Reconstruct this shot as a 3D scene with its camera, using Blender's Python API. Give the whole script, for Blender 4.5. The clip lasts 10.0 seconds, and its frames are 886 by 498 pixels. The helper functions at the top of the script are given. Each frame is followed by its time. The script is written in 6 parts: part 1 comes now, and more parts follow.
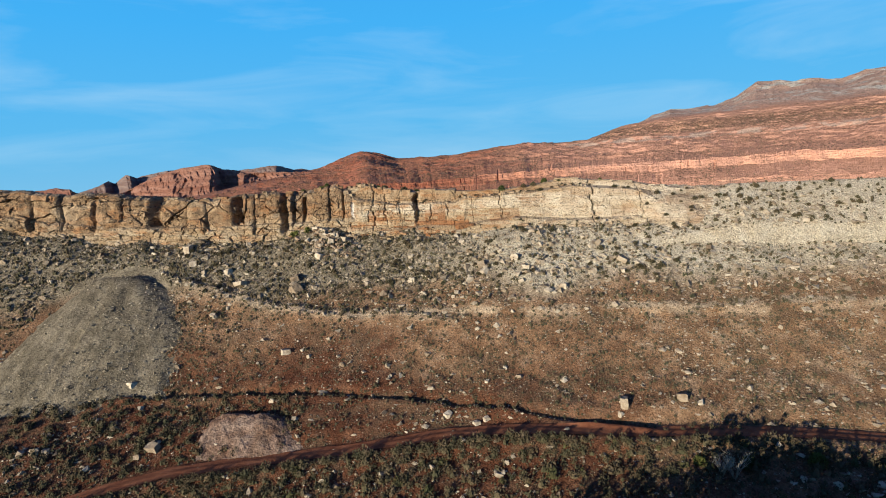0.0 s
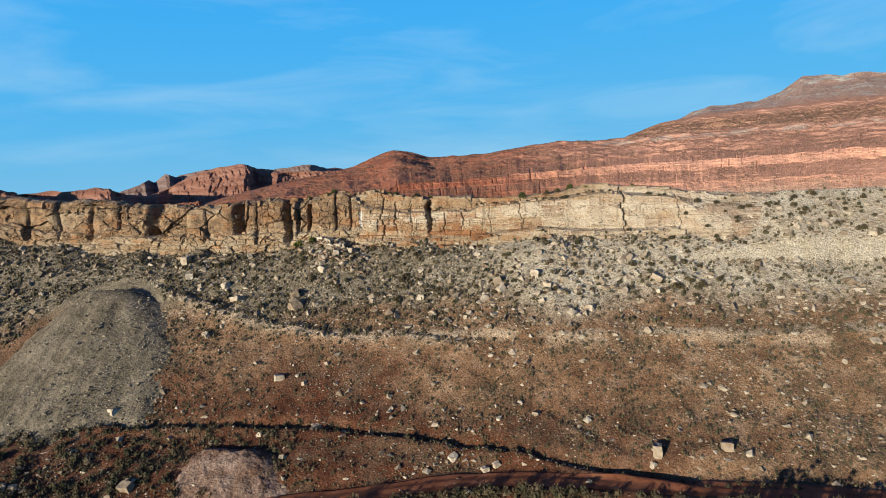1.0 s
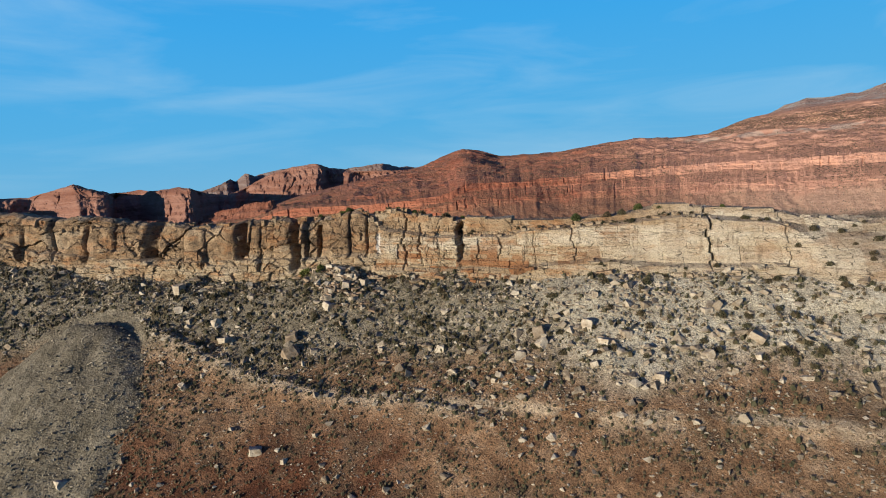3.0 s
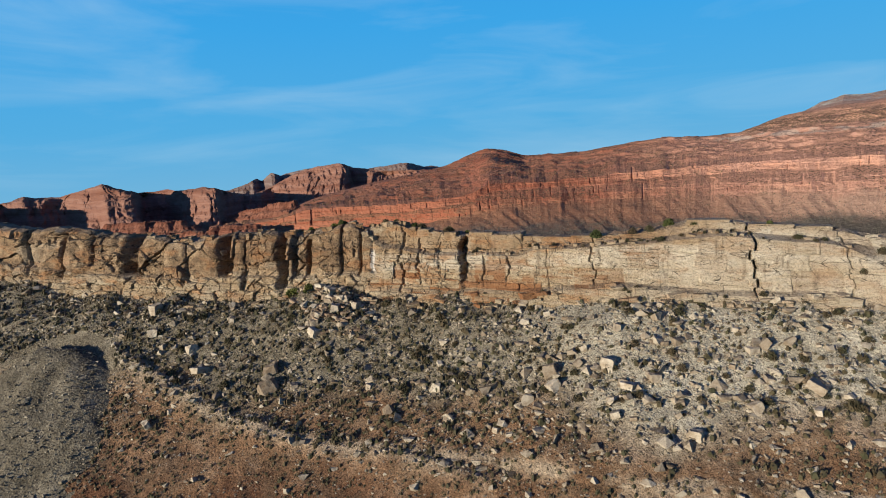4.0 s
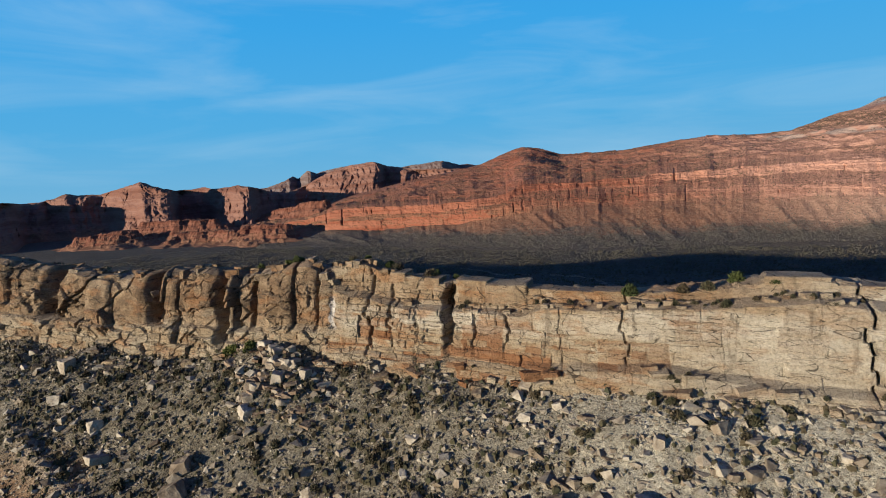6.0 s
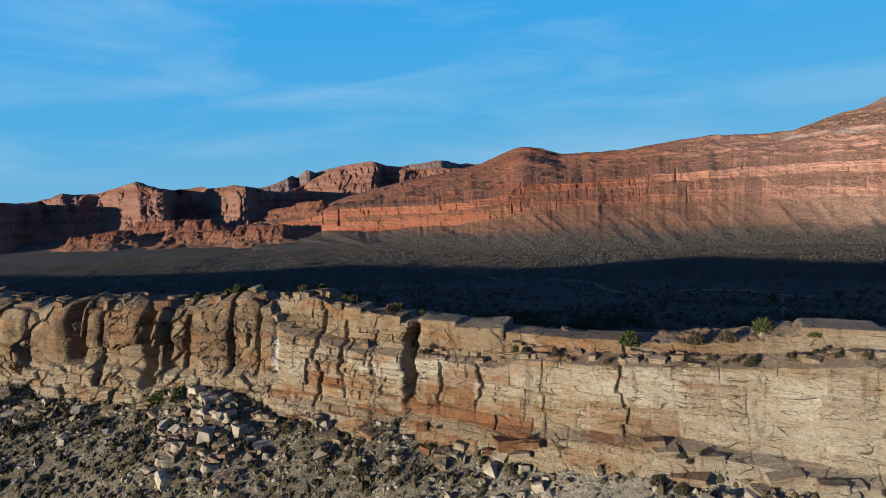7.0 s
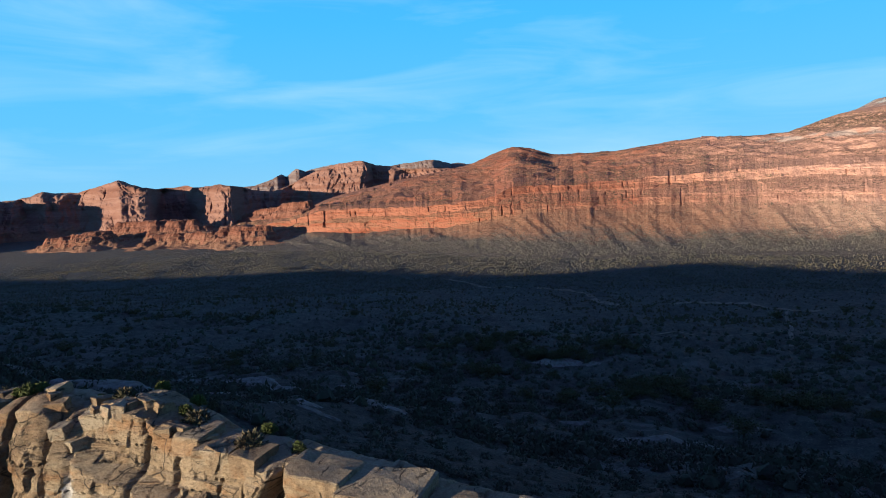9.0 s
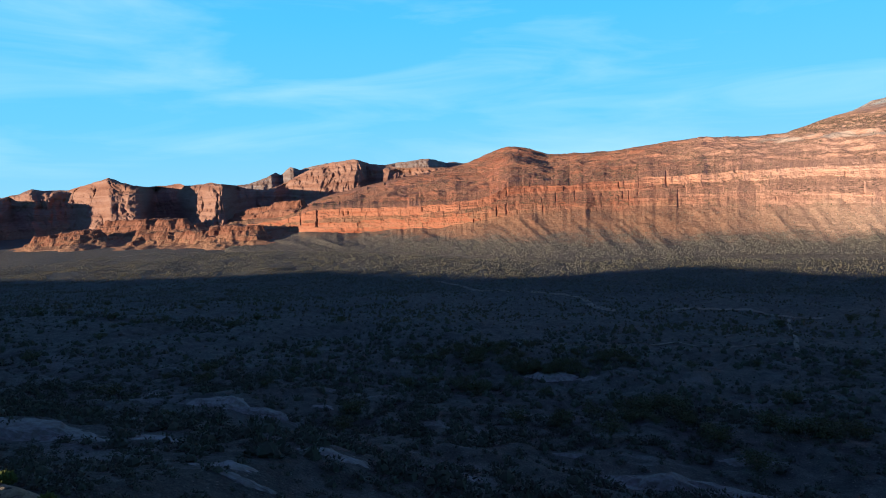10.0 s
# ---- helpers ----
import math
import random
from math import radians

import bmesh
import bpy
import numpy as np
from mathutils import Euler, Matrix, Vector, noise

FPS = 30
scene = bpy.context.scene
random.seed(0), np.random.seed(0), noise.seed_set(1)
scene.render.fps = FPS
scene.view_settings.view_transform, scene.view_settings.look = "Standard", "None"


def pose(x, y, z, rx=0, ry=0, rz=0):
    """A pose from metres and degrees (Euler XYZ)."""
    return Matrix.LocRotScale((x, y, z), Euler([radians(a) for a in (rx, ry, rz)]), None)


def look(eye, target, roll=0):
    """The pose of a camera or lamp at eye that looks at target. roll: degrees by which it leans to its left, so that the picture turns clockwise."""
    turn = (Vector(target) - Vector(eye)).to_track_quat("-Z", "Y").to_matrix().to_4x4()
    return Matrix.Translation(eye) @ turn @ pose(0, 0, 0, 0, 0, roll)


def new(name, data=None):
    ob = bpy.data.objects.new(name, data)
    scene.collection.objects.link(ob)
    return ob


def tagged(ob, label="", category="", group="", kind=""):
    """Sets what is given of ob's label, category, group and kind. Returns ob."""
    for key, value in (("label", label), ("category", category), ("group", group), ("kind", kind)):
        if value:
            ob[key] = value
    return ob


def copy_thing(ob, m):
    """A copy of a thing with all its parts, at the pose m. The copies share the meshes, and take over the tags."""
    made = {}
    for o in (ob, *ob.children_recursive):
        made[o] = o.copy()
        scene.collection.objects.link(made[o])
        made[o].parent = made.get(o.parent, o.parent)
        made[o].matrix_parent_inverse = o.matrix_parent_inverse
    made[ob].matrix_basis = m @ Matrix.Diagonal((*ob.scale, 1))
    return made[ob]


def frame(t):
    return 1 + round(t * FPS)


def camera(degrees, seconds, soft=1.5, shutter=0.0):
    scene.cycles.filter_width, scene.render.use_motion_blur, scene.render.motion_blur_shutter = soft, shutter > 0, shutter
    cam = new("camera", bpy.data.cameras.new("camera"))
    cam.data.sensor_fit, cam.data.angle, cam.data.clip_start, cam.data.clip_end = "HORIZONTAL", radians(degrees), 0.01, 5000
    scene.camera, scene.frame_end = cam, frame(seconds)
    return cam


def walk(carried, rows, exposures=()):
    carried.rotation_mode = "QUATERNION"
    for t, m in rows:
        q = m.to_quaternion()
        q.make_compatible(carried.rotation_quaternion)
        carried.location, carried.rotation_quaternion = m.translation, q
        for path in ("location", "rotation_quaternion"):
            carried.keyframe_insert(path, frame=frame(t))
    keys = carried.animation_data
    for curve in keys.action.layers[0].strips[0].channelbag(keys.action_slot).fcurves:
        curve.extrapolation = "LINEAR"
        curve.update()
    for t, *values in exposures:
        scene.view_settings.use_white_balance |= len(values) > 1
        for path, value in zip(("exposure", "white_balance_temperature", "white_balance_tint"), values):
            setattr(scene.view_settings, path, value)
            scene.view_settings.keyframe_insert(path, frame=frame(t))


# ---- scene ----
cam = camera(72.8, 10.0, soft=1.0)
PATH = [
    (0.0, (0.97, -0.085, 39.825), (0.941, 1.902, 39.6), -3.4),
    (0.5, (2.908, 5.633, 40.527), (2.822, 7.619, 40.302), -3.45),
    (1.0, (4.668, 11.501, 41.184), (4.528, 13.484, 40.96), -3.45),
    (1.5, (6.211, 17.455, 41.866), (6.011, 19.432, 41.644), -3.5),
    (2.0, (7.65, 23.438, 42.598), (7.381, 25.407, 42.378), -3.5),
    (2.5, (8.807, 29.395, 43.302), (8.477, 31.355, 43.084), -3.5),
    (4.0, (11.026, 47.885, 45.498), (10.566, 49.82, 45.283), -3.5),
    (4.5, (11.488, 53.915, 46.249), (10.983, 55.838, 46.035), -3.45),
    (5.0, (11.806, 60.04, 47.018), (11.257, 61.952, 46.806), -3.45),
    (5.5, (11.949, 66.142, 47.831), (11.377, 68.047, 47.618), -3.4),
    (7.0, (12.305, 84.148, 50.24), (11.727, 86.05, 50.021), -3.2),
    (7.5, (12.279, 90.138, 51.036), (11.705, 92.041, 50.817), -3.1),
    (8.0, (12.212, 95.869, 51.767), (11.644, 97.774, 51.546), -3.1),
    (8.5, (12.06, 101.738, 52.443), (11.498, 103.644, 52.221), -3.0),
    (9.0, (11.75, 107.559, 52.983), (11.196, 109.467, 52.759), -2.9),
    (9.5, (11.383, 113.32, 53.433), (10.836, 115.23, 53.208), -2.8),
    (10.0, (11.051, 119.08, 53.766), (10.511, 120.992, 53.538), -2.6),
]
EXPOSURES = [(0, 1.17, 6520, 10), (2.5, 1.0, 6450, 10), (5.5, 0.92, 6350, 10), (7.5, 1.0, 6400, 10), (9, 1.43, 6550, 10), (10, 1.6, 6900, 10)]
walk(cam, [(t, look(eye, target, roll)) for t, eye, target, roll in PATH], EXPOSURES)

# ---- world, sun ----
SUN_SIDE, SUN_UP = 37.0, 6.4       # degrees: the sun stands behind to the left, low
world = bpy.data.worlds.new("sky")
scene.world = world
world.use_nodes = True
wt = world.node_tree
wt.nodes.clear()
sky = wt.nodes.new("ShaderNodeTexSky")
sky.sky_type, sky.sun_disc = "NISHITA", False
sky.sun_elevation, sky.sun_rotation = radians(SUN_UP), radians(180 + SUN_SIDE)
sky.air_density, sky.dust_density, sky.ozone_density = 1.0, 0.3, 3.0
way = wt.nodes.new("ShaderNodeTexCoord")
stretch = wt.nodes.new("ShaderNodeMapping")
stretch.inputs["Scale"].default_value = (1.6, 1.6, 9.0)
stretch.inputs["Rotation"].default_value = (0.0, 0.12, 0.3)
cirrus = wt.nodes.new("ShaderNodeTexNoise")
cirrus.inputs["Scale"].default_value, cirrus.inputs["Detail"].default_value = 1.7, 7.0
cirrus.inputs["Roughness"].default_value, cirrus.inputs["Distortion"].default_value = 0.55, 0.6
veil = wt.nodes.new("ShaderNodeMapRange")
veil.inputs["From Min"].default_value, veil.inputs["From Max"].default_value = 0.44, 0.8
veil.inputs["To Max"].default_value = 0.4
cloud = wt.nodes.new("ShaderNodeMix")
cloud.data_type = "RGBA"
cloud.inputs[7].default_value = (4.6, 6.8, 8.4, 1)
# clear dry air: deep blue overhead, paler towards the horizon
parts = wt.nodes.new("ShaderNodeSeparateXYZ")
deep = wt.nodes.new("ShaderNodeValToRGB")
TINTS = ((0.0, (1.8, 4.9, 7.5)), (0.1, (0.95, 4.45, 8.0)), (0.25, (0.5, 4.0, 8.4)), (0.37, (0.4, 3.5, 8.0)), (0.52, (0.6, 1.5, 4.9)), (0.72, (0.55, 0.88, 3.2)), (1.0, (0.45, 0.6, 2.3)))
for k, (at, colour) in enumerate(TINTS):
    e = deep.color_ramp.elements[0] if k == 0 else deep.color_ramp.elements[-1] if at == 1.0 else deep.color_ramp.elements.new(at)
    e.color = (*[v / 10 for v in colour], 1.0)
gain = wt.nodes.new("ShaderNodeVectorMath")
gain.operation = "SCALE"
gain.inputs["Scale"].default_value = 10.0
clear = wt.nodes.new("ShaderNodeMix")
clear.data_type = "RGBA"
clear.inputs[0].default_value = 0.96
back = wt.nodes.new("ShaderNodeBackground")
back.inputs["Strength"].default_value = 0.05
out = wt.nodes.new("ShaderNodeOutputWorld")
wt.links.new(way.outputs["Generated"], stretch.inputs["Vector"])
wt.links.new(stretch.outputs["Vector"], cirrus.inputs["Vector"])
wt.links.new(cirrus.outputs["Fac"], veil.inputs["Value"])
# the cirrus lies low, over the far country
low_sky = wt.nodes.new("ShaderNodeMapRange")
low_sky.inputs["From Min"].default_value, low_sky.inputs["From Max"].default_value = 0.6, 0.36
thin = wt.nodes.new("ShaderNodeMath")
thin.operation = "MULTIPLY"
wt.links.new(parts.outputs["Z"], low_sky.inputs["Value"])
wt.links.new(veil.outputs["Result"], thin.inputs[0])
wt.links.new(low_sky.outputs["Result"], thin.inputs[1])
wt.links.new(thin.outputs[0], cloud.inputs[0])
wt.links.new(way.outputs["Generated"], parts.inputs[0])
wt.links.new(parts.outputs["Z"], deep.inputs[0])
wt.links.new(deep.outputs["Color"], gain.inputs[0])
wt.links.new(sky.outputs["Color"], clear.inputs[6])
wt.links.new(gain.outputs[0], clear.inputs[7])
wt.links.new(clear.outputs[2], cloud.inputs[6])
wt.links.new(cloud.outputs[2], back.inputs["Color"])
wt.links.new(back.outputs["Background"], out.inputs["Surface"])

lamp = bpy.data.lights.new("sun", "SUN")
lamp.energy, lamp.angle, lamp.color = 4.8, radians(0.4), (1.0, 0.9, 0.73)
sun = new("sun", lamp)
toward = Vector((-math.sin(radians(SUN_SIDE)) * math.cos(radians(SUN_UP)), -math.cos(radians(SUN_SIDE)) * math.cos(radians(SUN_UP)), math.sin(radians(SUN_UP))))
sun.matrix_world = look(toward * 500, (0, 0, 0))


# ---- noise ----
def lattice(ix, iy, seed):
    n = (ix.astype(np.int64) * 374761393 + iy.astype(np.int64) * 668265263 + seed * 2147483647) & 0xFFFFFFFF
    n = ((n ^ (n >> 13)) * 1274126177) & 0xFFFFFFFF
    return ((n ^ (n >> 16)) & 0xFFFF) / 65535.0


def vnoise(x, y, seed=0):
    """Smooth value noise from 0 to 1."""
    x, y = np.broadcast_arrays(np.asarray(x, float), np.asarray(y, float))
    ix, iy = np.floor(x), np.floor(y)
    fx, fy = x - ix, y - iy
    fx, fy = fx * fx * (3 - 2 * fx), fy * fy * (3 - 2 * fy)
    a, b = lattice(ix, iy, seed), lattice(ix + 1, iy, seed)
    c, d = lattice(ix, iy + 1, seed), lattice(ix + 1, iy + 1, seed)
    return (a * (1 - fx) + b * fx) * (1 - fy) + (c * (1 - fx) + d * fx) * fy


def fbm(x, y, seed=0, octaves=4, rough=0.5):
    total, amp, size = 0.0, 1.0, 0.0
    for k in range(octaves):
        total = total + amp * vnoise(x * 2**k + 17.3 * k, y * 2**k - 9.1 * k, seed + k)
        size += amp
        amp *= rough
    return total / size


def ridged(x, y, seed=0, octaves=4):
    total, amp, size = 0.0, 1.0, 0.0
    for k in range(octaves):
        total = total + amp * (1 - abs(2 * vnoise(x * 2**k + 5.7 * k, y * 2**k + 3.3 * k, seed + k) - 1))
        size += amp
        amp *= 0.5
    return total / size


def ease(a, b, x):
    t = np.clip((x - a) / (b - a), 0, 1)
    return t * t * (3 - 2 * t)


# ---- the lie of the land ----
def crest(x):
    return np.interp(x, [-400, -120, -75, -39, -17, 2, 12, 24, 40, 90, 300], [150, 140, 138.7, 137, 136.7, 133.6, 131.4, 130, 128, 124, 110])


def rim(x):
    return np.interp(x, [-800, -710, -610, -570, -508, -448, -395, -358, -332, -300, -278, -242, -204, -147, -118, -103, -86, -69, -53, -32, -17, -11, -2, 4, 9, 20, 27, 34, 48, 61, 90, 300],
                     [30.5, 35, 40.5, 42.3, 39.8, 38.3, 36.6, 38.4, 41.6, 44.5, 45.7, 43.5, 40.5, 38.2, 41, 44, 42, 40, 39, 39.5, 40, 38.3, 38, 37.3, 37.2, 38, 39, 38, 37, 35.7, 35.2, 38])


def foot(x):
    return np.interp(x, [-400, -102, -90, -79, -50, -36, -17, 0, 15, 26, 40, 59, 88, 300], [34, 35, 32, 30, 29, 28.7, 28.5, 29, 30.5, 29, 29, 28, 27, 27])


def road_y(x):
    return np.interp(x, [-90, -60, -50.6, -41, -31, -17, -0.6, 7.6, 15.5, 23, 36.6, 50, 75, 120], [60, 74, 77.6, 80.2, 81.3, 82.4, 83.4, 82.7, 81.6, 80.2, 78.6, 76.5, 71, 60])


def track_y(x):
    return np.interp(x, [-110, -79, -58, -38, -22.6, -11, -0.3, 8.2, 16.2, 23.8, 30, 80], [102, 100.1, 97.7, 96.2, 95, 92.6, 90.4, 87.7, 85, 82.8, 80.6, 72])


def spur_y(x):
    """The low rubble spur that runs down from the heap."""
    return np.interp(x, [-62, -55, -46, -37, -30, -24, -19, -13, 8], [124, 121, 117.2, 113.8, 111.4, 110.3, 109.4, 108.6, 104])


def ledge_y(x):
    """A thin pale bed that crops out across the red slope."""
    return np.interp(x, [-40, -16, 0, 16, 30, 43, 57, 71, 100], [113, 110, 107.6, 103.5, 102.3, 100.5, 99.2, 98.1, 95])


def gully_y(x):
    return np.interp(x, [0, 4, 11, 17, 24], [103, 99.5, 94.5, 89.5, 84])


def slope_z(q):
    return np.interp(q, [-400, -160, -110, -80, -65, -55, -46, -38, -29, -20, -17, -9.5, -3, 4],
                     [-8, -6, -5, -4, -2.0, 1.6, 5.0, 8.6, 14.5, 20.3, 22, 26.5, 29, 29.5])


def height(x, y):
    """The ground's height at a place."""
    x, y = np.broadcast_arrays(np.asarray(x, float), np.asarray(y, float))
    q = y - crest(x)
    f, r = foot(x), rim(x)
    front = slope_z(q) + (f - 29) * ease(-32, -3, q)
    east = ease(37, 60, x + 10 * (fbm(x / 8, y / 8, 18, 2) - 0.5))
    front = front * (1 - east) + east * np.where(q > -11, f + (r - f) * np.clip((q + 11) / 10.5, 0, 1), front)
    rough = 0.35 * ease(0, -3, q) + 0.65 * ease(-3, -9, q)
    front = front + rough * (1.6 * (fbm(x / 17, y / 17, 3) - 0.5) + 0.9 * (fbm(x / 4.2, y / 4.2, 9) - 0.5) + 0.3 * (vnoise(x / 1.0, y / 1.0, 14) - 0.5))
    front = front - rough * 0.35 * ease(0.62, 0.95, ridged((x + 0.18 * q) / 13, q / 25, 31, 3))
    front = front + (1 - east) * 1.2 * ease(0.45, 0.75, fbm(x / 7, x * 0, 17, 3)) * ease(-12, -5, q)
    front = front + 2.8 * np.exp(-((x + 28.5) / 7) ** 2) * ease(-17, -4.5, q)
    front = front - 1.5 * np.exp(-((x + 70) / 17) ** 2 - ((y - 108) / 13) ** 2)
    front = front + 0.9 * np.exp(-((y - spur_y(x)) / 1.4) ** 2) * ease(-62, -56, x) * ease(6, -6, x)
    front = front + 0.6 * ease(-0.3, 0.3, y - ledge_y(x)) * ease(6, 0.5, y - ledge_y(x)) * ease(-24, -10, x) * (0.4 + vnoise(x / 5, x * 0, 19))
    front = front - 0.35 * np.exp(-((y - gully_y(x)) / 0.9) ** 2) * ease(0, 4, x) * ease(25, 20, x)
    ry = road_y(x)
    flat = slope_z(ry - crest(x)) + 0.25
    near_road = ease(4.5, 1.9, abs(y - ry))
    front = front * (1 - near_road) + flat * near_road
    front = front + (0.45 * np.exp(-((y - track_y(x) + 1.5) / 0.7) ** 2) - 0.85 * np.exp(-((y - track_y(x)) / 0.8) ** 2)) * ease(30, 25, x)
    back = np.interp(q, [0, 3, 8, 25, 53, 72, 120, 250, 300, 360, 500, 9000], [0, 0, -1.5, -9, -19.5, -26.5, -36.5, -50, -55, -60, -62, -62])
    back = r - 1.0 + back + (38 - r) * ease(20, 90, q)
    lumps = ease(8, 40, q) * ease(900, 300, q)
    back = back + lumps * (7 * (fbm(x / 34, y / 34, 5) - 0.5) + 2.4 * (ridged(x / 13, y / 13, 6, 3) - 0.55) + 0.4 * (vnoise(x / 2.2, y / 2.2, 8) - 0.5))
    back = back + ease(300, 900, q) * 5 * (fbm(x / 90, y / 90, 44) - 0.5)
    w = ease(0.6, 2.4, q)
    return front * (1 - w) + back * w


# ---- materials ----
TONE = 0.5    # how dark the dry surfaces are as a whole


class Nodes:
    """A material under construction."""

    def __init__(self, name, roughness=0.9, specular=0.25):
        self.mat = bpy.data.materials.new(name)
        self.mat.use_nodes = True
        self.tree = self.mat.node_tree
        self.bsdf = self.tree.nodes["Principled BSDF"]
        self.bsdf.inputs["Roughness"].default_value = roughness
        self.bsdf.inputs["Specular IOR Level"].default_value = specular
        self.place = self.tree.nodes.new("ShaderNodeNewGeometry")
        self.xyz = self.tree.nodes.new("ShaderNodeSeparateXYZ")
        self.link(self.place.outputs["Position"], self.xyz.inputs[0])
        self.nrm = self.tree.nodes.new("ShaderNodeSeparateXYZ")
        self.link(self.place.outputs["True Normal"], self.nrm.inputs[0])

    def link(self, a, b):
        self.tree.links.new(a, b)

    def put(self, socket, value):
        if isinstance(value, (int, float)):
            socket.default_value = value
        elif isinstance(value, tuple):
            socket.default_value = (*value, 1.0) if len(value) == 3 and socket.type == "RGBA" else value
        else:
            self.link(value, socket)

    def scaled(self, scale):
        m = self.tree.nodes.new("ShaderNodeMapping")
        self.link(self.place.outputs["Position"], m.inputs["Vector"])
        m.inputs["Scale"].default_value = scale
        return m.outputs["Vector"]

    def noise(self, scale, detail=5.0, roughness=0.55, stretch=None, distortion=0.0):
        n = self.tree.nodes.new("ShaderNodeTexNoise")
        self.link(self.scaled(stretch or (1, 1, 1)), n.inputs["Vector"])
        n.inputs["Scale"].default_value, n.inputs["Detail"].default_value = scale, detail
        n.inputs["Roughness"].default_value, n.inputs["Distortion"].default_value = roughness, distortion
        return n.outputs["Fac"]

    def cells(self, scale, feature="F1", stretch=None, color=False):
        n = self.tree.nodes.new("ShaderNodeTexVoronoi")
        n.feature = feature
        self.link(self.scaled(stretch or (1, 1, 1)), n.inputs["Vector"])
        n.inputs["Scale"].default_value = scale
        return n.outputs["Color" if color else "Distance"]

    def math(self, op, a, b=0.0):
        n = self.tree.nodes.new("ShaderNodeMath")
        n.operation = op
        self.put(n.inputs[0], a)
        self.put(n.inputs[1], b)
        return n.outputs[0]

    def span(self, value, a, b, lo=0.0, hi=1.0):
        n = self.tree.nodes.new("ShaderNodeMapRange")
        n.interpolation_type = "SMOOTHSTEP"
        self.put(n.inputs["Value"], value)
        n.inputs["From Min"].default_value, n.inputs["From Max"].default_value = a, b
        n.inputs["To Min"].default_value, n.inputs["To Max"].default_value = lo, hi
        return n.outputs["Result"]

    def mix(self, fac, a, b, blend="MIX"):
        n = self.tree.nodes.new("ShaderNodeMix")
        n.data_type, n.blend_type = "RGBA", blend
        self.put(n.inputs[0], fac)
        self.put(n.inputs[6], a)
        self.put(n.inputs[7], b)
        return n.outputs[2]

    def ramp(self, fac, *stops):
        n = self.tree.nodes.new("ShaderNodeValToRGB")
        self.put(n.inputs[0], fac)
        while len(n.color_ramp.elements) < len(stops):
            n.color_ramp.elements.new(0.5)
        for e, (at, colour) in zip(n.color_ramp.elements, stops):
            e.position, e.color = at, (*colour, 1.0)
        return n.outputs["Color"]

    def each(self):
        n = self.tree.nodes.new("ShaderNodeObjectInfo")
        return n.outputs["Random"]

    def island(self):
        return self.place.outputs["Random Per Island"]

    def bump(self, heights, distance, strength=1.0, after=None):
        n = self.tree.nodes.new("ShaderNodeBump")
        n.inputs["Distance"].default_value, n.inputs["Strength"].default_value = distance, strength
        self.link(heights, n.inputs["Height"])
        if after:
            self.link(after, n.inputs["Normal"])
        self.link(n.outputs["Normal"], self.bsdf.inputs["Normal"])
        return n.outputs["Normal"]

    def done(self, colour):
        self.put(self.bsdf.inputs["Base Color"], self.mix(1.0, colour, (TONE, TONE, TONE), "MULTIPLY"))
        return self.mat


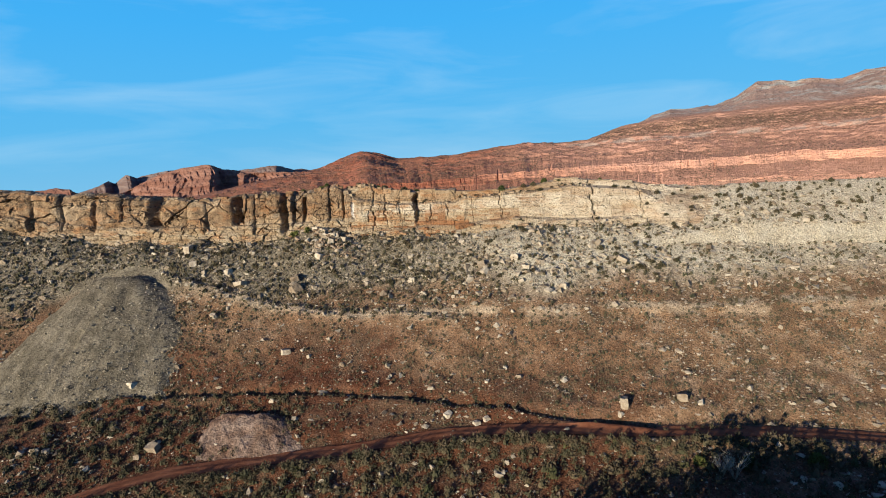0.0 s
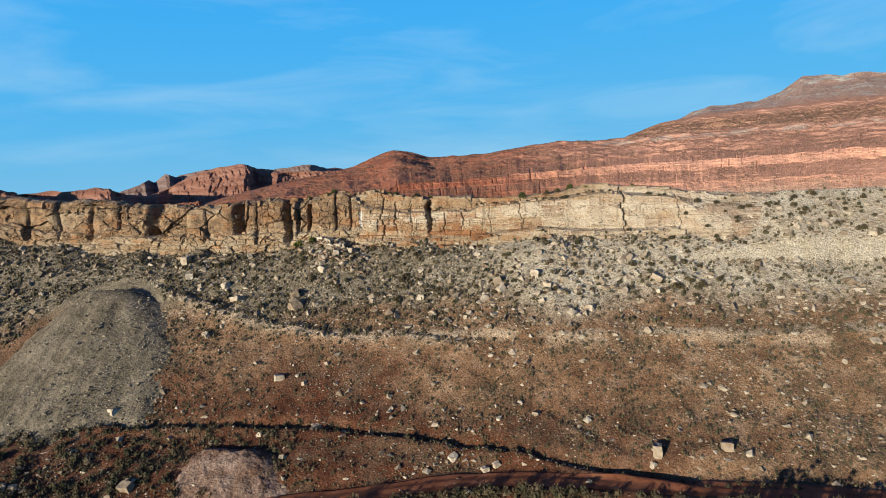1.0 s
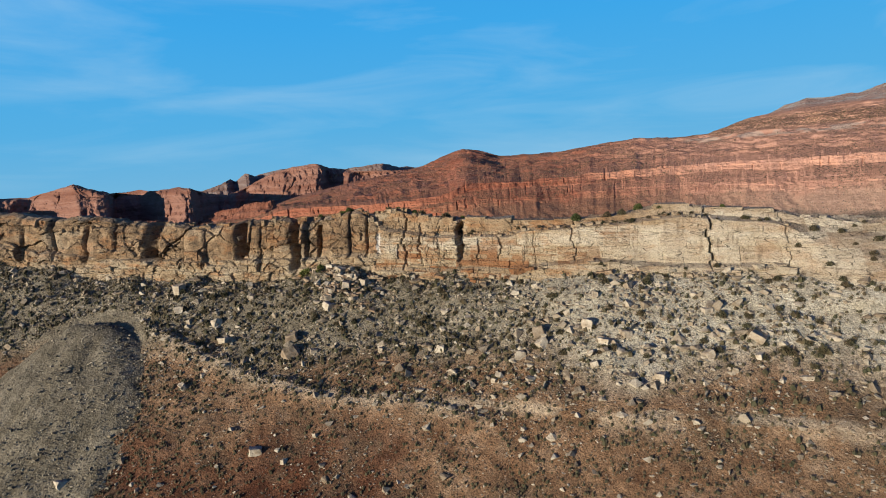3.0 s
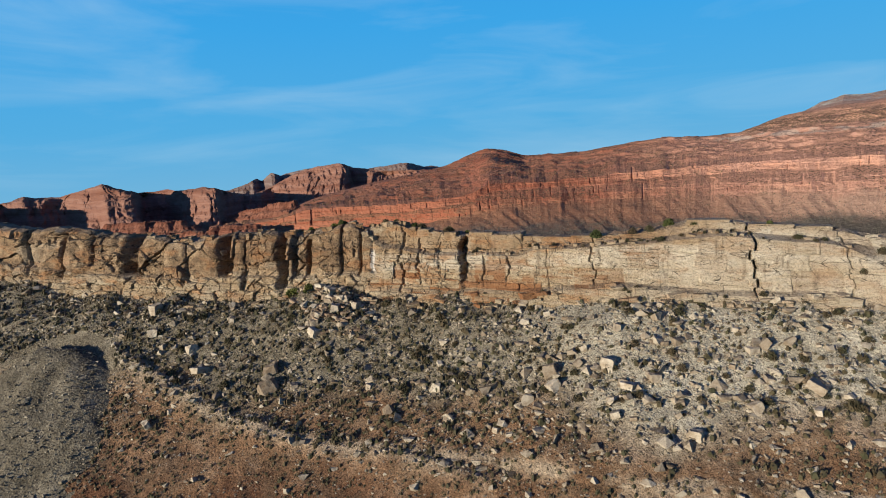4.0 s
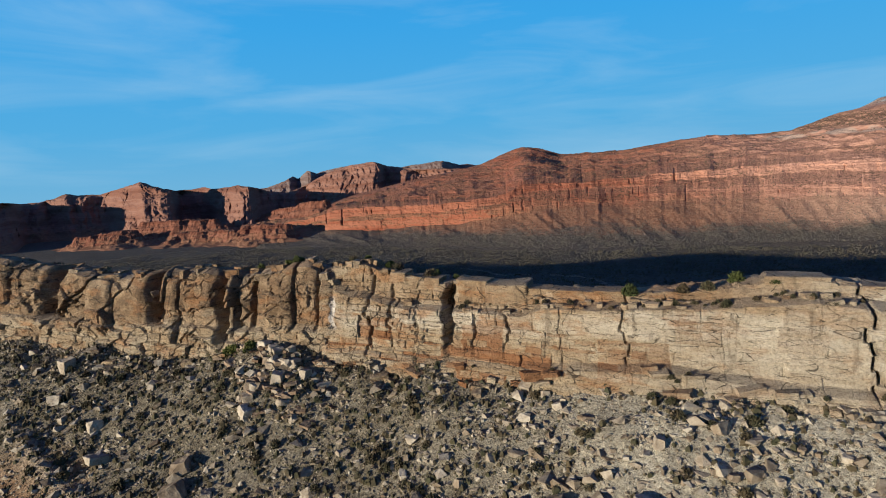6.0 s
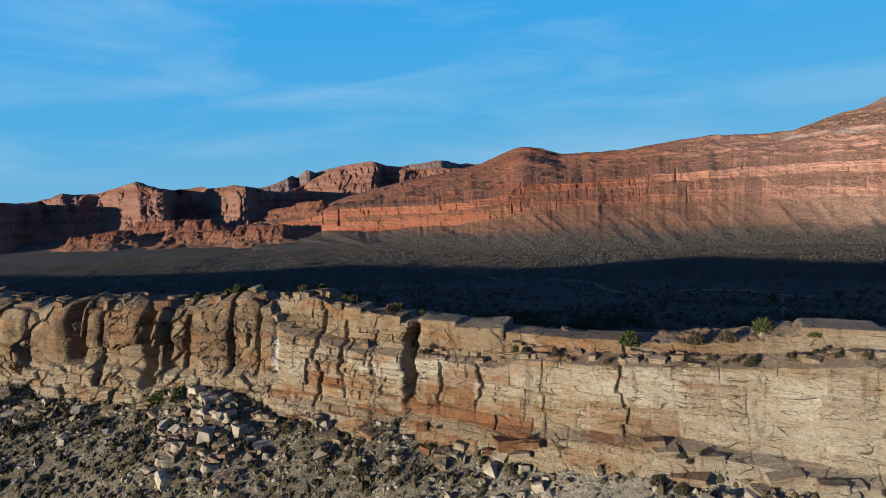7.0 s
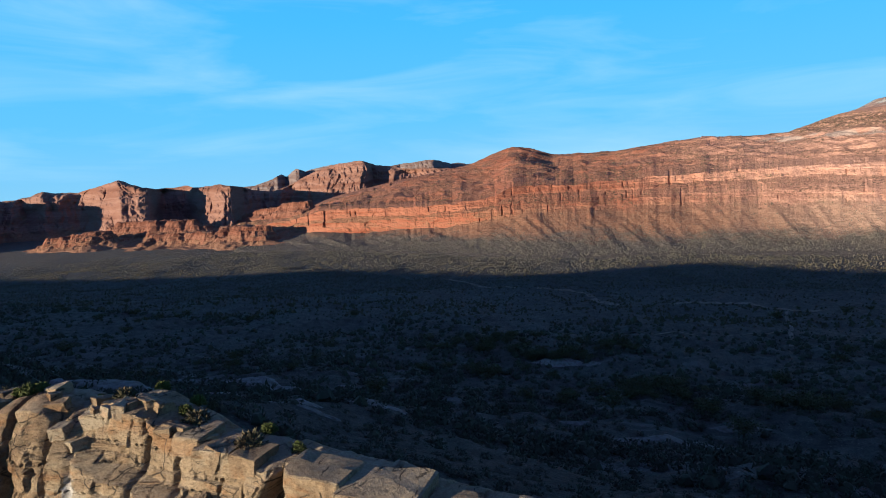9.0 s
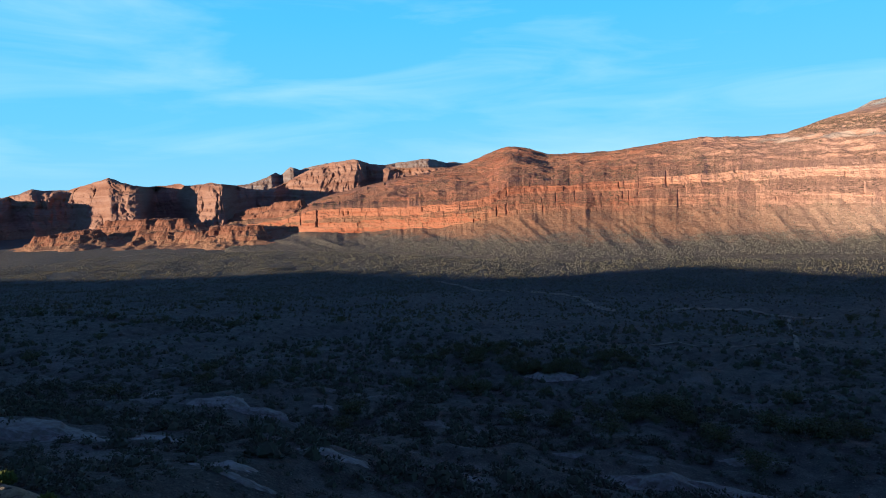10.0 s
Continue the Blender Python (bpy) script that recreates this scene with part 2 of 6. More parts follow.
def make_ground_material():
    n = Nodes("desert_soil", 0.95, 0.15)
    x, y, z = n.xyz.outputs
    broad, mid, fine = n.noise(0.05, 4), n.noise(0.32, 6, 0.6), n.noise(2.6, 6, 0.65)
    red = n.ramp(mid, (0.3, (0.11, 0.039, 0.019)), (0.5, (0.18, 0.07, 0.034)), (0.7, (0.27, 0.13, 0.072)))
    tan = n.ramp(mid, (0.3, (0.28, 0.155, 0.082)), (0.52, (0.48, 0.30, 0.17)), (0.7, (0.68, 0.49, 0.32)))
    grey = n.ramp(mid, (0.3, (0.22, 0.18, 0.12)), (0.5, (0.33, 0.28, 0.195)), (0.7, (0.46, 0.395, 0.285)))
    cream = n.ramp(mid, (0.3, (0.62, 0.53, 0.38)), (0.5, (0.74, 0.655, 0.50)), (0.7, (0.82, 0.75, 0.60)))
    # valley soil, coloured dark for the cliff's shadow it lies in
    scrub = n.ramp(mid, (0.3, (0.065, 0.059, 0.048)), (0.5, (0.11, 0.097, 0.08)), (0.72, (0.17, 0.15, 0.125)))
    wob = n.math("MULTIPLY", n.math("SUBTRACT", broad, 0.5), 26.0)
    side = n.span(n.math("ADD", x, n.math("MULTIPLY", wob, 2.0)), 8, 58)
    low = n.mix(n.math("MULTIPLY", n.span(n.math("ADD", n.math("ADD", z, n.math("MULTIPLY", x, 0.05)), wob), 4, 15), 0.7), red, tan)
    low = n.mix(n.math("MULTIPLY", side, 0.85), low, tan)
    low = n.mix(n.span(n.noise(0.14, 5, 0.65), 0.48, 0.62, 0.0, 0.6), low, n.mix(fine, (0.13, 0.085, 0.05), (0.27, 0.19, 0.12)))
    band = n.span(n.math("ADD", z, n.math("MULTIPLY", wob, 0.45)), 17.5, 22.0)
    light = n.ramp(mid, (0.3, (0.60, 0.53, 0.39)), (0.5, (0.78, 0.70, 0.53)), (0.7, (0.88, 0.80, 0.64)))
    grey = n.mix(n.span(n.math("ADD", x, wob), -12, 26), grey, light)
    face = n.mix(band, low, grey)
    pale = n.math("MULTIPLY", n.span(x, 18, 55), n.span(n.math("ADD", z, n.math("MULTIPLY", wob, 0.4)), 21, 28))
    face = n.mix(pale, face, cream)
    bed = n.span(n.math("ABSOLUTE", n.math("ADD", n.math("SUBTRACT", z, 16.3), n.math("MULTIPLY", n.math("SUBTRACT", n.noise(0.11, 3), 0.5), 2.4))), 0.55, 0.2)
    bed = n.math("MULTIPLY", n.math("MULTIPLY", bed, n.span(x, -22, -5)), n.span(mid, 0.4, 0.55))
    face = n.mix(n.math("MULTIPLY", bed, 0.7), face, (0.56, 0.47, 0.35))
    own = n.tree.nodes.new("ShaderNodeAttribute")
    own.attribute_name = "rubble"
    face = n.mix(n.math("MULTIPLY", own.outputs["Fac"], n.span(mid, 0.3, 0.5, 0.35, 0.95)), face, n.mix(fine, (0.62, 0.45, 0.29), (0.86, 0.71, 0.52)))
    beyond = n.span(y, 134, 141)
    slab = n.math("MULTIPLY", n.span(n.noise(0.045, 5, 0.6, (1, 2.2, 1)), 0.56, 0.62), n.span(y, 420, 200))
    # paler soil past the shadow's far edge: sun and shade put into colour
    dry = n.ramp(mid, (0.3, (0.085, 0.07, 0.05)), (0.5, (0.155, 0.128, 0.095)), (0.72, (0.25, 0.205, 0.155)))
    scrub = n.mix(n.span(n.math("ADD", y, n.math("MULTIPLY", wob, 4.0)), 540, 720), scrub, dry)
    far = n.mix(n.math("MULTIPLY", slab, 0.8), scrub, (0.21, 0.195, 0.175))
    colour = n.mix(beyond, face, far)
    grain = n.tree.nodes.new("ShaderNodeSeparateColor")
    n.link(n.cells(4.6, color=True), grain.inputs[0])
    colour = n.mix(n.math("MULTIPLY", n.span(grain.outputs[0], 0.55, 1.0), 0.5), colour, n.mix(1.0, colour, (1.75, 1.7, 1.62), "MULTIPLY"))
    colour = n.mix(n.math("MULTIPLY", n.span(grain.outputs[1], 0.55, 1.0), 0.55), colour, n.mix(1.0, colour, (0.42, 0.38, 0.36), "MULTIPLY"))
    stones = n.span(n.cells(2.1), 0.28, 0.16)
    some = n.span(n.noise(0.7, 3), 0.5, 0.62)
    colour = n.mix(n.math("MULTIPLY", n.math("MULTIPLY", stones, some), 0.65), colour, (0.44, 0.37, 0.29))
    colour = n.mix(n.span(fine, 0.35, 0.7, 0.0, 0.45), colour, n.mix(1.0, colour, (0.45, 0.42, 0.4), "MULTIPLY"))
    colour = n.mix(n.span(n.noise(1.1, 5, 0.7), 0.57, 0.68, 0.0, 0.35), colour, (0.085, 0.078, 0.045))
    first = n.bump(n.noise(1.4, 9, 0.75), 0.6, 1.0)
    n.bump(n.cells(3.4), 0.10, 0.6, first)
    return n.done(colour)


def make_cliff_material(name="cliff_sandstone", each=False):
    n = Nodes(name, 0.88, 0.2)
    x, y, z = n.xyz.outputs
    wob = n.noise(0.12, 4)
    layer = n.noise(0.5, 7, 0.65, (0.3, 0.3, 1.7), 0.15)
    mid, fine = n.noise(0.6, 7, 0.62), n.noise(5.0, 6, 0.7)
    buff = n.ramp(layer, (0.28, (0.34, 0.235, 0.135)), (0.45, (0.46, 0.345, 0.215)), (0.6, (0.54, 0.445, 0.305)), (0.75, (0.43, 0.315, 0.195)))
    brown = n.ramp(mid, (0.34, (0.13, 0.085, 0.05)), (0.5, (0.31, 0.205, 0.118)), (0.66, (0.54, 0.385, 0.23)))
    cream = n.ramp(layer, (0.3, (0.52, 0.43, 0.295)), (0.5, (0.66, 0.575, 0.44)), (0.7, (0.76, 0.69, 0.56)))
    rust = n.span(n.noise(0.26, 6, 0.62, (0.8, 0.8, 2.2), 0.4), 0.5, 0.62)
    west = n.span(n.math("ADD", x, n.math("MULTIPLY", wob, 9.0)), -12, -21)
    high = n.span(n.math("ADD", z, n.math("MULTIPLY", mid, 3.5)), 33.4, 35.6)
    colour = n.mix(n.math("MULTIPLY", west, n.math("ADD", n.math("MULTIPLY", high, 0.8), 0.1)), buff, brown)
    # a cream bed along the top of the wall, warmer rock on the tier above it
    bed = n.math("ADD", z, n.math("ADD", n.math("MULTIPLY", n.math("SUBTRACT", mid, 0.5), 1.6), n.math("MULTIPLY", n.span(x, 2, 14), -0.6)))
    creamy = n.math("MULTIPLY", n.math("MULTIPLY", n.span(bed, 32.6, 33.4), n.span(bed, 35.6, 35.0)), n.span(x, -23, -17))
    colour = n.mix(n.math("MULTIPLY", creamy, 0.8), colour, cream)
    east = n.span(n.math("ADD", x, n.math("MULTIPLY", wob, 16.0)), 14, 40)
    colour = n.mix(n.math("MULTIPLY", east, 0.8), colour, cream)
    tier = n.math("MULTIPLY", n.span(bed, 35.3, 35.9), n.math("MULTIPLY", n.span(x, -23, -17), n.span(x, 34, 22)))
    colour = n.mix(n.math("MULTIPLY", tier, 0.75), colour, n.ramp(mid, (0.34, (0.27, 0.17, 0.095)), (0.5, (0.42, 0.285, 0.165)), (0.68, (0.54, 0.40, 0.255))))
    colour = n.mix(n.math("MULTIPLY", rust, n.span(east, 0.0, 1.0, 0.75, 0.35)), colour, n.mix(mid, (0.34, 0.155, 0.06), (0.52, 0.30, 0.15)))
    colour = n.mix(n.span(n.noise(0.9, 6, 0.7, (0.25, 0.25, 3.0)), 0.5, 0.68, 0.0, 0.35), colour, n.mix(1.0, colour, (0.6, 0.52, 0.45), "MULTIPLY"))
    streak = n.span(n.noise(1.1, 5, 0.6, (1.0, 1.0, 0.07)), 0.55, 0.72)
    colour = n.mix(n.math("MULTIPLY", streak, 0.55), colour, (0.10, 0.066, 0.043))
    capped = n.span(n.nrm.outputs[2], 0.55, 0.9)
    colour = n.mix(n.math("MULTIPLY", capped, 0.45), colour, n.mix(mid, (0.30, 0.225, 0.15), (0.42, 0.34, 0.245)))
    colour = n.mix(n.span(fine, 0.45, 0.65, 0.0, 0.5), colour, n.mix(1.0, colour, (0.42, 0.38, 0.35), "MULTIPLY"))
    colour = n.mix(n.span(n.noise(2.2, 6, 0.7, (1, 1, 1.6)), 0.5, 0.64, 0.0, 0.45), colour, n.mix(1.0, colour, (1.45, 1.42, 1.36), "MULTIPLY"))
    if each:
        tone = n.each()
    else:
        own = n.tree.nodes.new("ShaderNodeAttribute")
        own.attribute_name = "tone"
        tone = own.outputs["Fac"]
    rusty = n.math("MULTIPLY", n.span(tone, 0.46, 0.3, 0.0, 0.75), n.math("MULTIPLY", n.span(z, 34.5, 32.5), n.math("MULTIPLY", n.span(x, -24, -18), n.span(x, 22, 6))))
    colour = n.mix(rusty, colour, n.mix(mid, (0.25, 0.095, 0.035), (0.46, 0.22, 0.095)))
    colour = n.mix(n.span(tone, 0.5, 0.25, 0.0, 0.45), colour, n.mix(1.0, colour, (0.62, 0.5, 0.42), "MULTIPLY"))
    colour = n.mix(n.span(tone, 0.55, 0.8, 0.0, 0.55), colour, n.mix(0.5, colour, (0.56, 0.49, 0.37)))
    chalk = n.math("MULTIPLY", n.span(n.math("ABSOLUTE", n.math("ADD", n.math("ADD", x, 20.6), n.math("MULTIPLY", n.math("SUBTRACT", n.noise(0.9, 3), 0.5), 1.6))), 0.45, 0.25), n.math("MULTIPLY", n.span(z, 32.4, 33.2), n.span(z, 36.6, 35.6)))
    colour = n.mix(n.math("MULTIPLY", chalk, 0.9), colour, (0.78, 0.72, 0.64))
    # fractures: fine lines that come and go over the face
    bent = n.tree.nodes.new("ShaderNodeTexNoise")
    n.link(n.scaled((1, 1, 1)), bent.inputs["Vector"])
    bent.inputs["Scale"].default_value, bent.inputs["Detail"].default_value = 0.9, 4.0
    warp = n.tree.nodes.new("ShaderNodeVectorMath")
    warp.operation = "MULTIPLY_ADD"
    n.link(bent.outputs["Color"], warp.inputs[0])
    warp.inputs[1].default_value = (0.8, 0.8, 0.5)
    n.link(n.place.outputs["Position"], warp.inputs[2])
    lines = None
    for scale, shape, width in ((0.42, (1.0, 0.5, 0.9), 0.03), (0.8, (0.45, 0.3, 2.2), 0.035)):
        m = n.tree.nodes.new("ShaderNodeMapping")
        m.inputs["Scale"].default_value = shape
        n.link(warp.outputs[0], m.inputs["Vector"])
        v = n.tree.nodes.new("ShaderNodeTexVoronoi")
        v.feature = "DISTANCE_TO_EDGE"
        n.link(m.outputs["Vector"], v.inputs["Vector"])
        v.inputs["Scale"].default_value, v.inputs["Randomness"].default_value = scale, 0.85
        line = n.span(v.outputs["Distance"], width, width * 0.3)
        line = n.math("MULTIPLY", line, n.math("MULTIPLY", n.span(n.noise(0.35 + 0.4 * scale, 4, 0.6), 0.47, 0.6), n.span(x, 2, 12, 1.0, 0.45 if scale < 0.6 else 1.0)))
        lines = line if lines is None else n.math("MAXIMUM", lines, line)
    colour = n.mix(1.0, colour, (1.22, 1.2, 1.18), "MULTIPLY")
    colour = n.mix(n.math("MULTIPLY", lines, 0.85), colour, (0.05, 0.036, 0.025))
    cut = n.bump(n.math("SUBTRACT", 1.0, lines), 0.12, 0.8)
    first = n.bump(n.noise(1.6, 9, 0.7, (1, 1, 1.7)), 0.3, 1.0, cut)
    second = n.bump(n.noise(5.5, 6, 0.75, (1, 1, 2.2)), 0.16, 1.0, first)
    n.bump(n.span(n.noise(0.8, 6, 0.75, (0.5, 0.5, 4.0)), 0.5, 0.54), 0.03, 0.6, second)
    return n.done(colour)


def make_stone_material(name, dark, light, joined=False):
    n = Nodes(name, 0.9, 0.2)
    mid, fine = n.noise(1.3, 7, 0.65), n.noise(9.0, 5, 0.7)
    pick = n.island() if joined else n.each()
    colour = n.mix(pick, dark, light)
    colour = n.mix(n.span(mid, 0.35, 0.68), colour, n.mix(1.0, colour, (0.62, 0.56, 0.5), "MULTIPLY"))
    colour = n.mix(n.span(fine, 0.45, 0.8, 0.0, 0.5), colour, (0.16, 0.12, 0.085))
    first = n.bump(n.noise(2.6, 8, 0.7), 0.12, 0.8)
    n.bump(fine, 0.03, 0.6, first)
    return n.done(colour)


def make_leaf_material(name, dry, green, joined=True):
    n = Nodes(name, 0.85, 0.15)
    pick = n.noise(0.9, 2) if joined else n.each()
    colour = n.mix(n.span(pick, 0.3, 0.7), dry, green)
    colour = n.mix(n.span(n.island(), 0.0, 1.0, 0.0, 0.45), colour, n.mix(1.0, colour, (1.6, 1.5, 1.25), "MULTIPLY"))
    return n.done(colour)


def make_mesa_material(name, reds, shrubs, scrub_top=3):
    n = Nodes(name, 0.95, 0.1)
    x, y, z = n.xyz.outputs
    mid, fine = n.noise(0.022, 8, 0.66), n.noise(0.28, 6, 0.7)
    # thin beds that run level and waver a little
    sag = n.math("ADD", z, n.math("MULTIPLY", n.noise(0.006, 4), 24.0))
    level = n.tree.nodes.new("ShaderNodeCombineXYZ")
    n.link(n.math("MULTIPLY", x, 0.014), level.inputs[0])
    n.link(n.math("MULTIPLY", y, 0.014), level.inputs[1])
    n.link(sag, level.inputs[2])
    beds = []
    for scale, detail in ((0.085, 3.0), (0.4, 4.0)):
        t = n.tree.nodes.new("ShaderNodeTexNoise")
        n.link(level.outputs[0], t.inputs["Vector"])
        t.inputs["Scale"].default_value, t.inputs["Detail"].default_value, t.inputs["Roughness"].default_value = scale, detail, 0.6
        beds.append(t.outputs["Fac"])
    layer, thin = beds
    colour = n.ramp(layer, (0.32, reds[0]), (0.45, reds[1]), (0.56, reds[2]), (0.68, reds[1]))
    colour = n.mix(n.span(thin, 0.5, 0.64, 0.0, 0.22), colour, n.mix(1.0, colour, (0.6, 0.5, 0.46), "MULTIPLY"))
    colour = n.mix(n.span(thin, 0.46, 0.34, 0.0, 0.12), colour, n.mix(1.0, colour, (1.3, 1.38, 1.4), "MULTIPLY"))
    colour = n.mix(n.span(mid, 0.36, 0.66, 0.0, 0.35), colour, n.mix(1.0, colour, (0.72, 0.62, 0.58), "MULTIPLY"))
    # pinker rock eastwards, paled further: the wall's extra brightness is put into its colour
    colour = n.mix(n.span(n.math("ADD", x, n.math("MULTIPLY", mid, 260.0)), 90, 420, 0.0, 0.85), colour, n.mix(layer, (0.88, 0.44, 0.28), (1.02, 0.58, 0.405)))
    streak = n.span(n.noise(0.2, 5, 0.6, (1.0, 1.0, 0.12)), 0.55, 0.7)
    colour = n.mix(n.math("MULTIPLY", streak, 0.1), colour, n.mix(1.0, colour, (0.5, 0.42, 0.4), "MULTIPLY"))
    gentle = n.span(n.math("ADD", n.nrm.outputs[2], n.math("MULTIPLY", n.math("SUBTRACT", mid, 0.5), 0.3)), 0.86, 0.97)
    dust = n.mix(fine, (0.36, 0.155, 0.085), (0.56, 0.305, 0.185))
    colour = n.mix(n.math("MULTIPLY", gentle, 0.5), colour, dust)
    patch = n.span(n.noise(0.012, 5, 0.6), 0.42, 0.6)
    specks = n.math("MULTIPLY", n.span(n.cells(0.24), 0.5, 0.25), n.math("MULTIPLY", n.span(n.nrm.outputs[2], 0.8, 0.93), patch))
    colour = n.mix(n.math("MULTIPLY", specks, shrubs), colour, (0.075, 0.07, 0.038))
    # dry grass on the upper talus, grey scrub soil lower down
    wave = n.math("MULTIPLY", n.math("SUBTRACT", n.noise(0.03, 6, 0.65), 0.5), 50.0)
    grass = n.span(n.math("ADD", z, wave), scrub_top + 17, scrub_top - 3)
    grass = n.math("MULTIPLY", grass, n.span(n.nrm.outputs[2], 0.5, 0.8))
    straw = n.ramp(fine, (0.3, (0.25, 0.11, 0.06)), (0.5, (0.42, 0.205, 0.115)), (0.7, (0.54, 0.31, 0.19)))
    # talus paled eastwards too, brightness painted in to match the wall
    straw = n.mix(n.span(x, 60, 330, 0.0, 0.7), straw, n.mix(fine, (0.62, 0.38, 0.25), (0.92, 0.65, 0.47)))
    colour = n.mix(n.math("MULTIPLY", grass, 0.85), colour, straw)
    valley = n.math("MULTIPLY", n.span(n.math("ADD", z, n.math("MULTIPLY", wave, 0.6)), scrub_top - 10, scrub_top - 22), n.span(n.nrm.outputs[2], 0.5, 0.8))
    scrub = n.ramp(n.noise(0.32, 6, 0.6), (0.3, (0.10, 0.082, 0.06)), (0.5, (0.185, 0.15, 0.115)), (0.72, (0.30, 0.245, 0.19)))
    colour = n.mix(valley, colour, scrub)
    belt = n.math("MULTIPLY", n.span(z, 92, 104), n.span(z, 132, 118))
    colour = n.mix(n.math("MULTIPLY", n.math("MULTIPLY", belt, n.span(fine, 0.42, 0.56)), n.span(x, 150, 300, 0.0, 0.75)), colour, (0.10, 0.088, 0.042))
    pale = n.math("MULTIPLY", n.math("MULTIPLY", n.span(z, 84, 88), n.span(z, 97, 93)), n.math("MULTIPLY", n.span(x, 210, 260), n.span(n.noise(0.03, 4), 0.45, 0.55)))
    colour = n.mix(n.math("MULTIPLY", pale, 0.6), colour, (0.72, 0.6, 0.47))
    high = n.span(n.math("ADD", z, n.math("MULTIPLY", n.math("SUBTRACT", mid, 0.5), 40.0)), 150, 175)
    chalky = n.span(n.noise(0.02, 6, 0.65, (1, 1, 2.0)), 0.5, 0.6)
    colour = n.mix(high, colour, n.mix(chalky, n.mix(layer, (0.60, 0.36, 0.25), (0.74, 0.50, 0.37)), (0.78, 0.70, 0.57)))
    colour = n.mix(n.math("MULTIPLY", high, n.span(n.cells(0.16), 0.42, 0.2, 0.0, 0.8)), colour, (0.09, 0.08, 0.045))
    first = n.bump(n.noise(0.11, 9, 0.7, (1, 1, 2.2)), 3.0, 0.85)
    second = n.bump(thin, 1.4, 0.7, first)
    n.bump(fine, 1.2, 0.7, second)
    return n.done(colour)


SOIL = make_ground_material()
CLIFF = make_cliff_material()
BLOCK = make_cliff_material("cliff_block_sandstone", True)
BOULDER = make_stone_material("boulder_sandstone", (0.40, 0.31, 0.215), (0.80, 0.70, 0.55))
RUBBLE = make_stone_material("rubble_sandstone", (0.30, 0.225, 0.15), (0.72, 0.63, 0.49), True)
PEBBLE = make_stone_material("grey_pebbles", (0.22, 0.19, 0.135), (0.54, 0.475, 0.36), True)
FALLEN = make_stone_material("fallen_sandstone", (0.22, 0.14, 0.085), (0.56, 0.42, 0.29))
SAGE = make_leaf_material("sage_leaves", (0.105, 0.078, 0.046), (0.066, 0.066, 0.036))
DRYBRUSH = make_leaf_material("dry_brush", (0.14, 0.105, 0.065), (0.085, 0.075, 0.042))
JUNIPER = make_leaf_material("juniper_leaves", (0.07, 0.085, 0.03), (0.12, 0.135, 0.035), False)
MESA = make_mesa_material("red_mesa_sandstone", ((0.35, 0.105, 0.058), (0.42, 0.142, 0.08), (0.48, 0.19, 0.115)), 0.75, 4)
RANGE = make_mesa_material("far_red_rock", ((0.25, 0.112, 0.078), (0.33, 0.16, 0.112), (0.40, 0.215, 0.16)), 0.6, -13)
BLUFF = make_mesa_material("red_bluff_rock", ((0.22, 0.08, 0.05), (0.29, 0.112, 0.07), (0.35, 0.155, 0.102)), 0.7, -14)
PALEPEAK = make_mesa_material("pale_peak_rock", ((0.19, 0.115, 0.095), (0.26, 0.18, 0.155), (0.33, 0.25, 0.22)), 0.4, -13)


def make_gravel_material(name, dark, light):
    n = Nodes(name, 0.95, 0.15)
    mid, fine = n.noise(0.35, 5, 0.6), n.noise(6.0, 4, 0.7)
    colour = n.mix(n.span(mid, 0.3, 0.7), dark, light)
    runs = n.noise(0.55, 5, 0.6, (1.0, 0.1, 0.1))
    colour = n.mix(n.span(runs, 0.42, 0.62, 0.0, 0.6), colour, n.mix(1.0, colour, (0.62, 0.6, 0.56), "MULTIPLY"))
    grain = n.tree.nodes.new("ShaderNodeSeparateColor")
    n.link(n.cells(3.2, color=True), grain.inputs[0])
    colour = n.mix(n.span(grain.outputs[0], 0.2, 0.9, 0.0, 0.6), colour, n.mix(1.0, colour, (0.36, 0.34, 0.32), "MULTIPLY"))
    colour = n.mix(n.span(grain.outputs[1], 0.75, 1.0, 0.0, 0.4), colour, n.mix(1.0, colour, (1.6, 1.55, 1.5), "MULTIPLY"))
    first = n.bump(n.noise(1.2, 7, 0.75), 0.22, 0.7)
    n.bump(n.cells(3.4), 0.09, 0.8, first)
    return n.done(colour)


GRAVEL = make_gravel_material("grey_gravel", (0.19, 0.162, 0.113), (0.33, 0.282, 0.205))
SPOIL = make_gravel_material("pale_spoil", (0.25, 0.14, 0.09), (0.44, 0.32, 0.25))


def make_road_material():
    n = Nodes("red_road_dirt", 0.95, 0.1)
    colour = n.ramp(n.noise(0.5, 6, 0.65), (0.32, (0.22, 0.075, 0.036)), (0.52, (0.33, 0.125, 0.062)), (0.7, (0.43, 0.185, 0.10)))
    colour = n.mix(n.span(n.noise(4.5, 5, 0.7), 0.5, 0.66, 0.0, 0.4), colour, n.mix(1.0, colour, (0.55, 0.5, 0.48), "MULTIPLY"))
    n.bump(n.noise(3.0, 7, 0.7), 0.1, 0.7)
    return n.done(colour)


DIRT = make_road_material()


# ---- mesh helpers ----
def mesh_object(name, verts, faces, material, parent=None, smooth=False):
    me = bpy.data.meshes.new(name)
    me.from_pydata(verts if isinstance(verts, list) else verts.tolist(), [], faces if isinstance(faces, list) else faces.tolist())
    me.materials.append(material)
    me.update()
    if smooth:
        me.polygons.foreach_set("use_smooth", [True] * len(me.polygons))
    ob = new(name, me)
    if parent:
        ob.parent = parent
    return ob


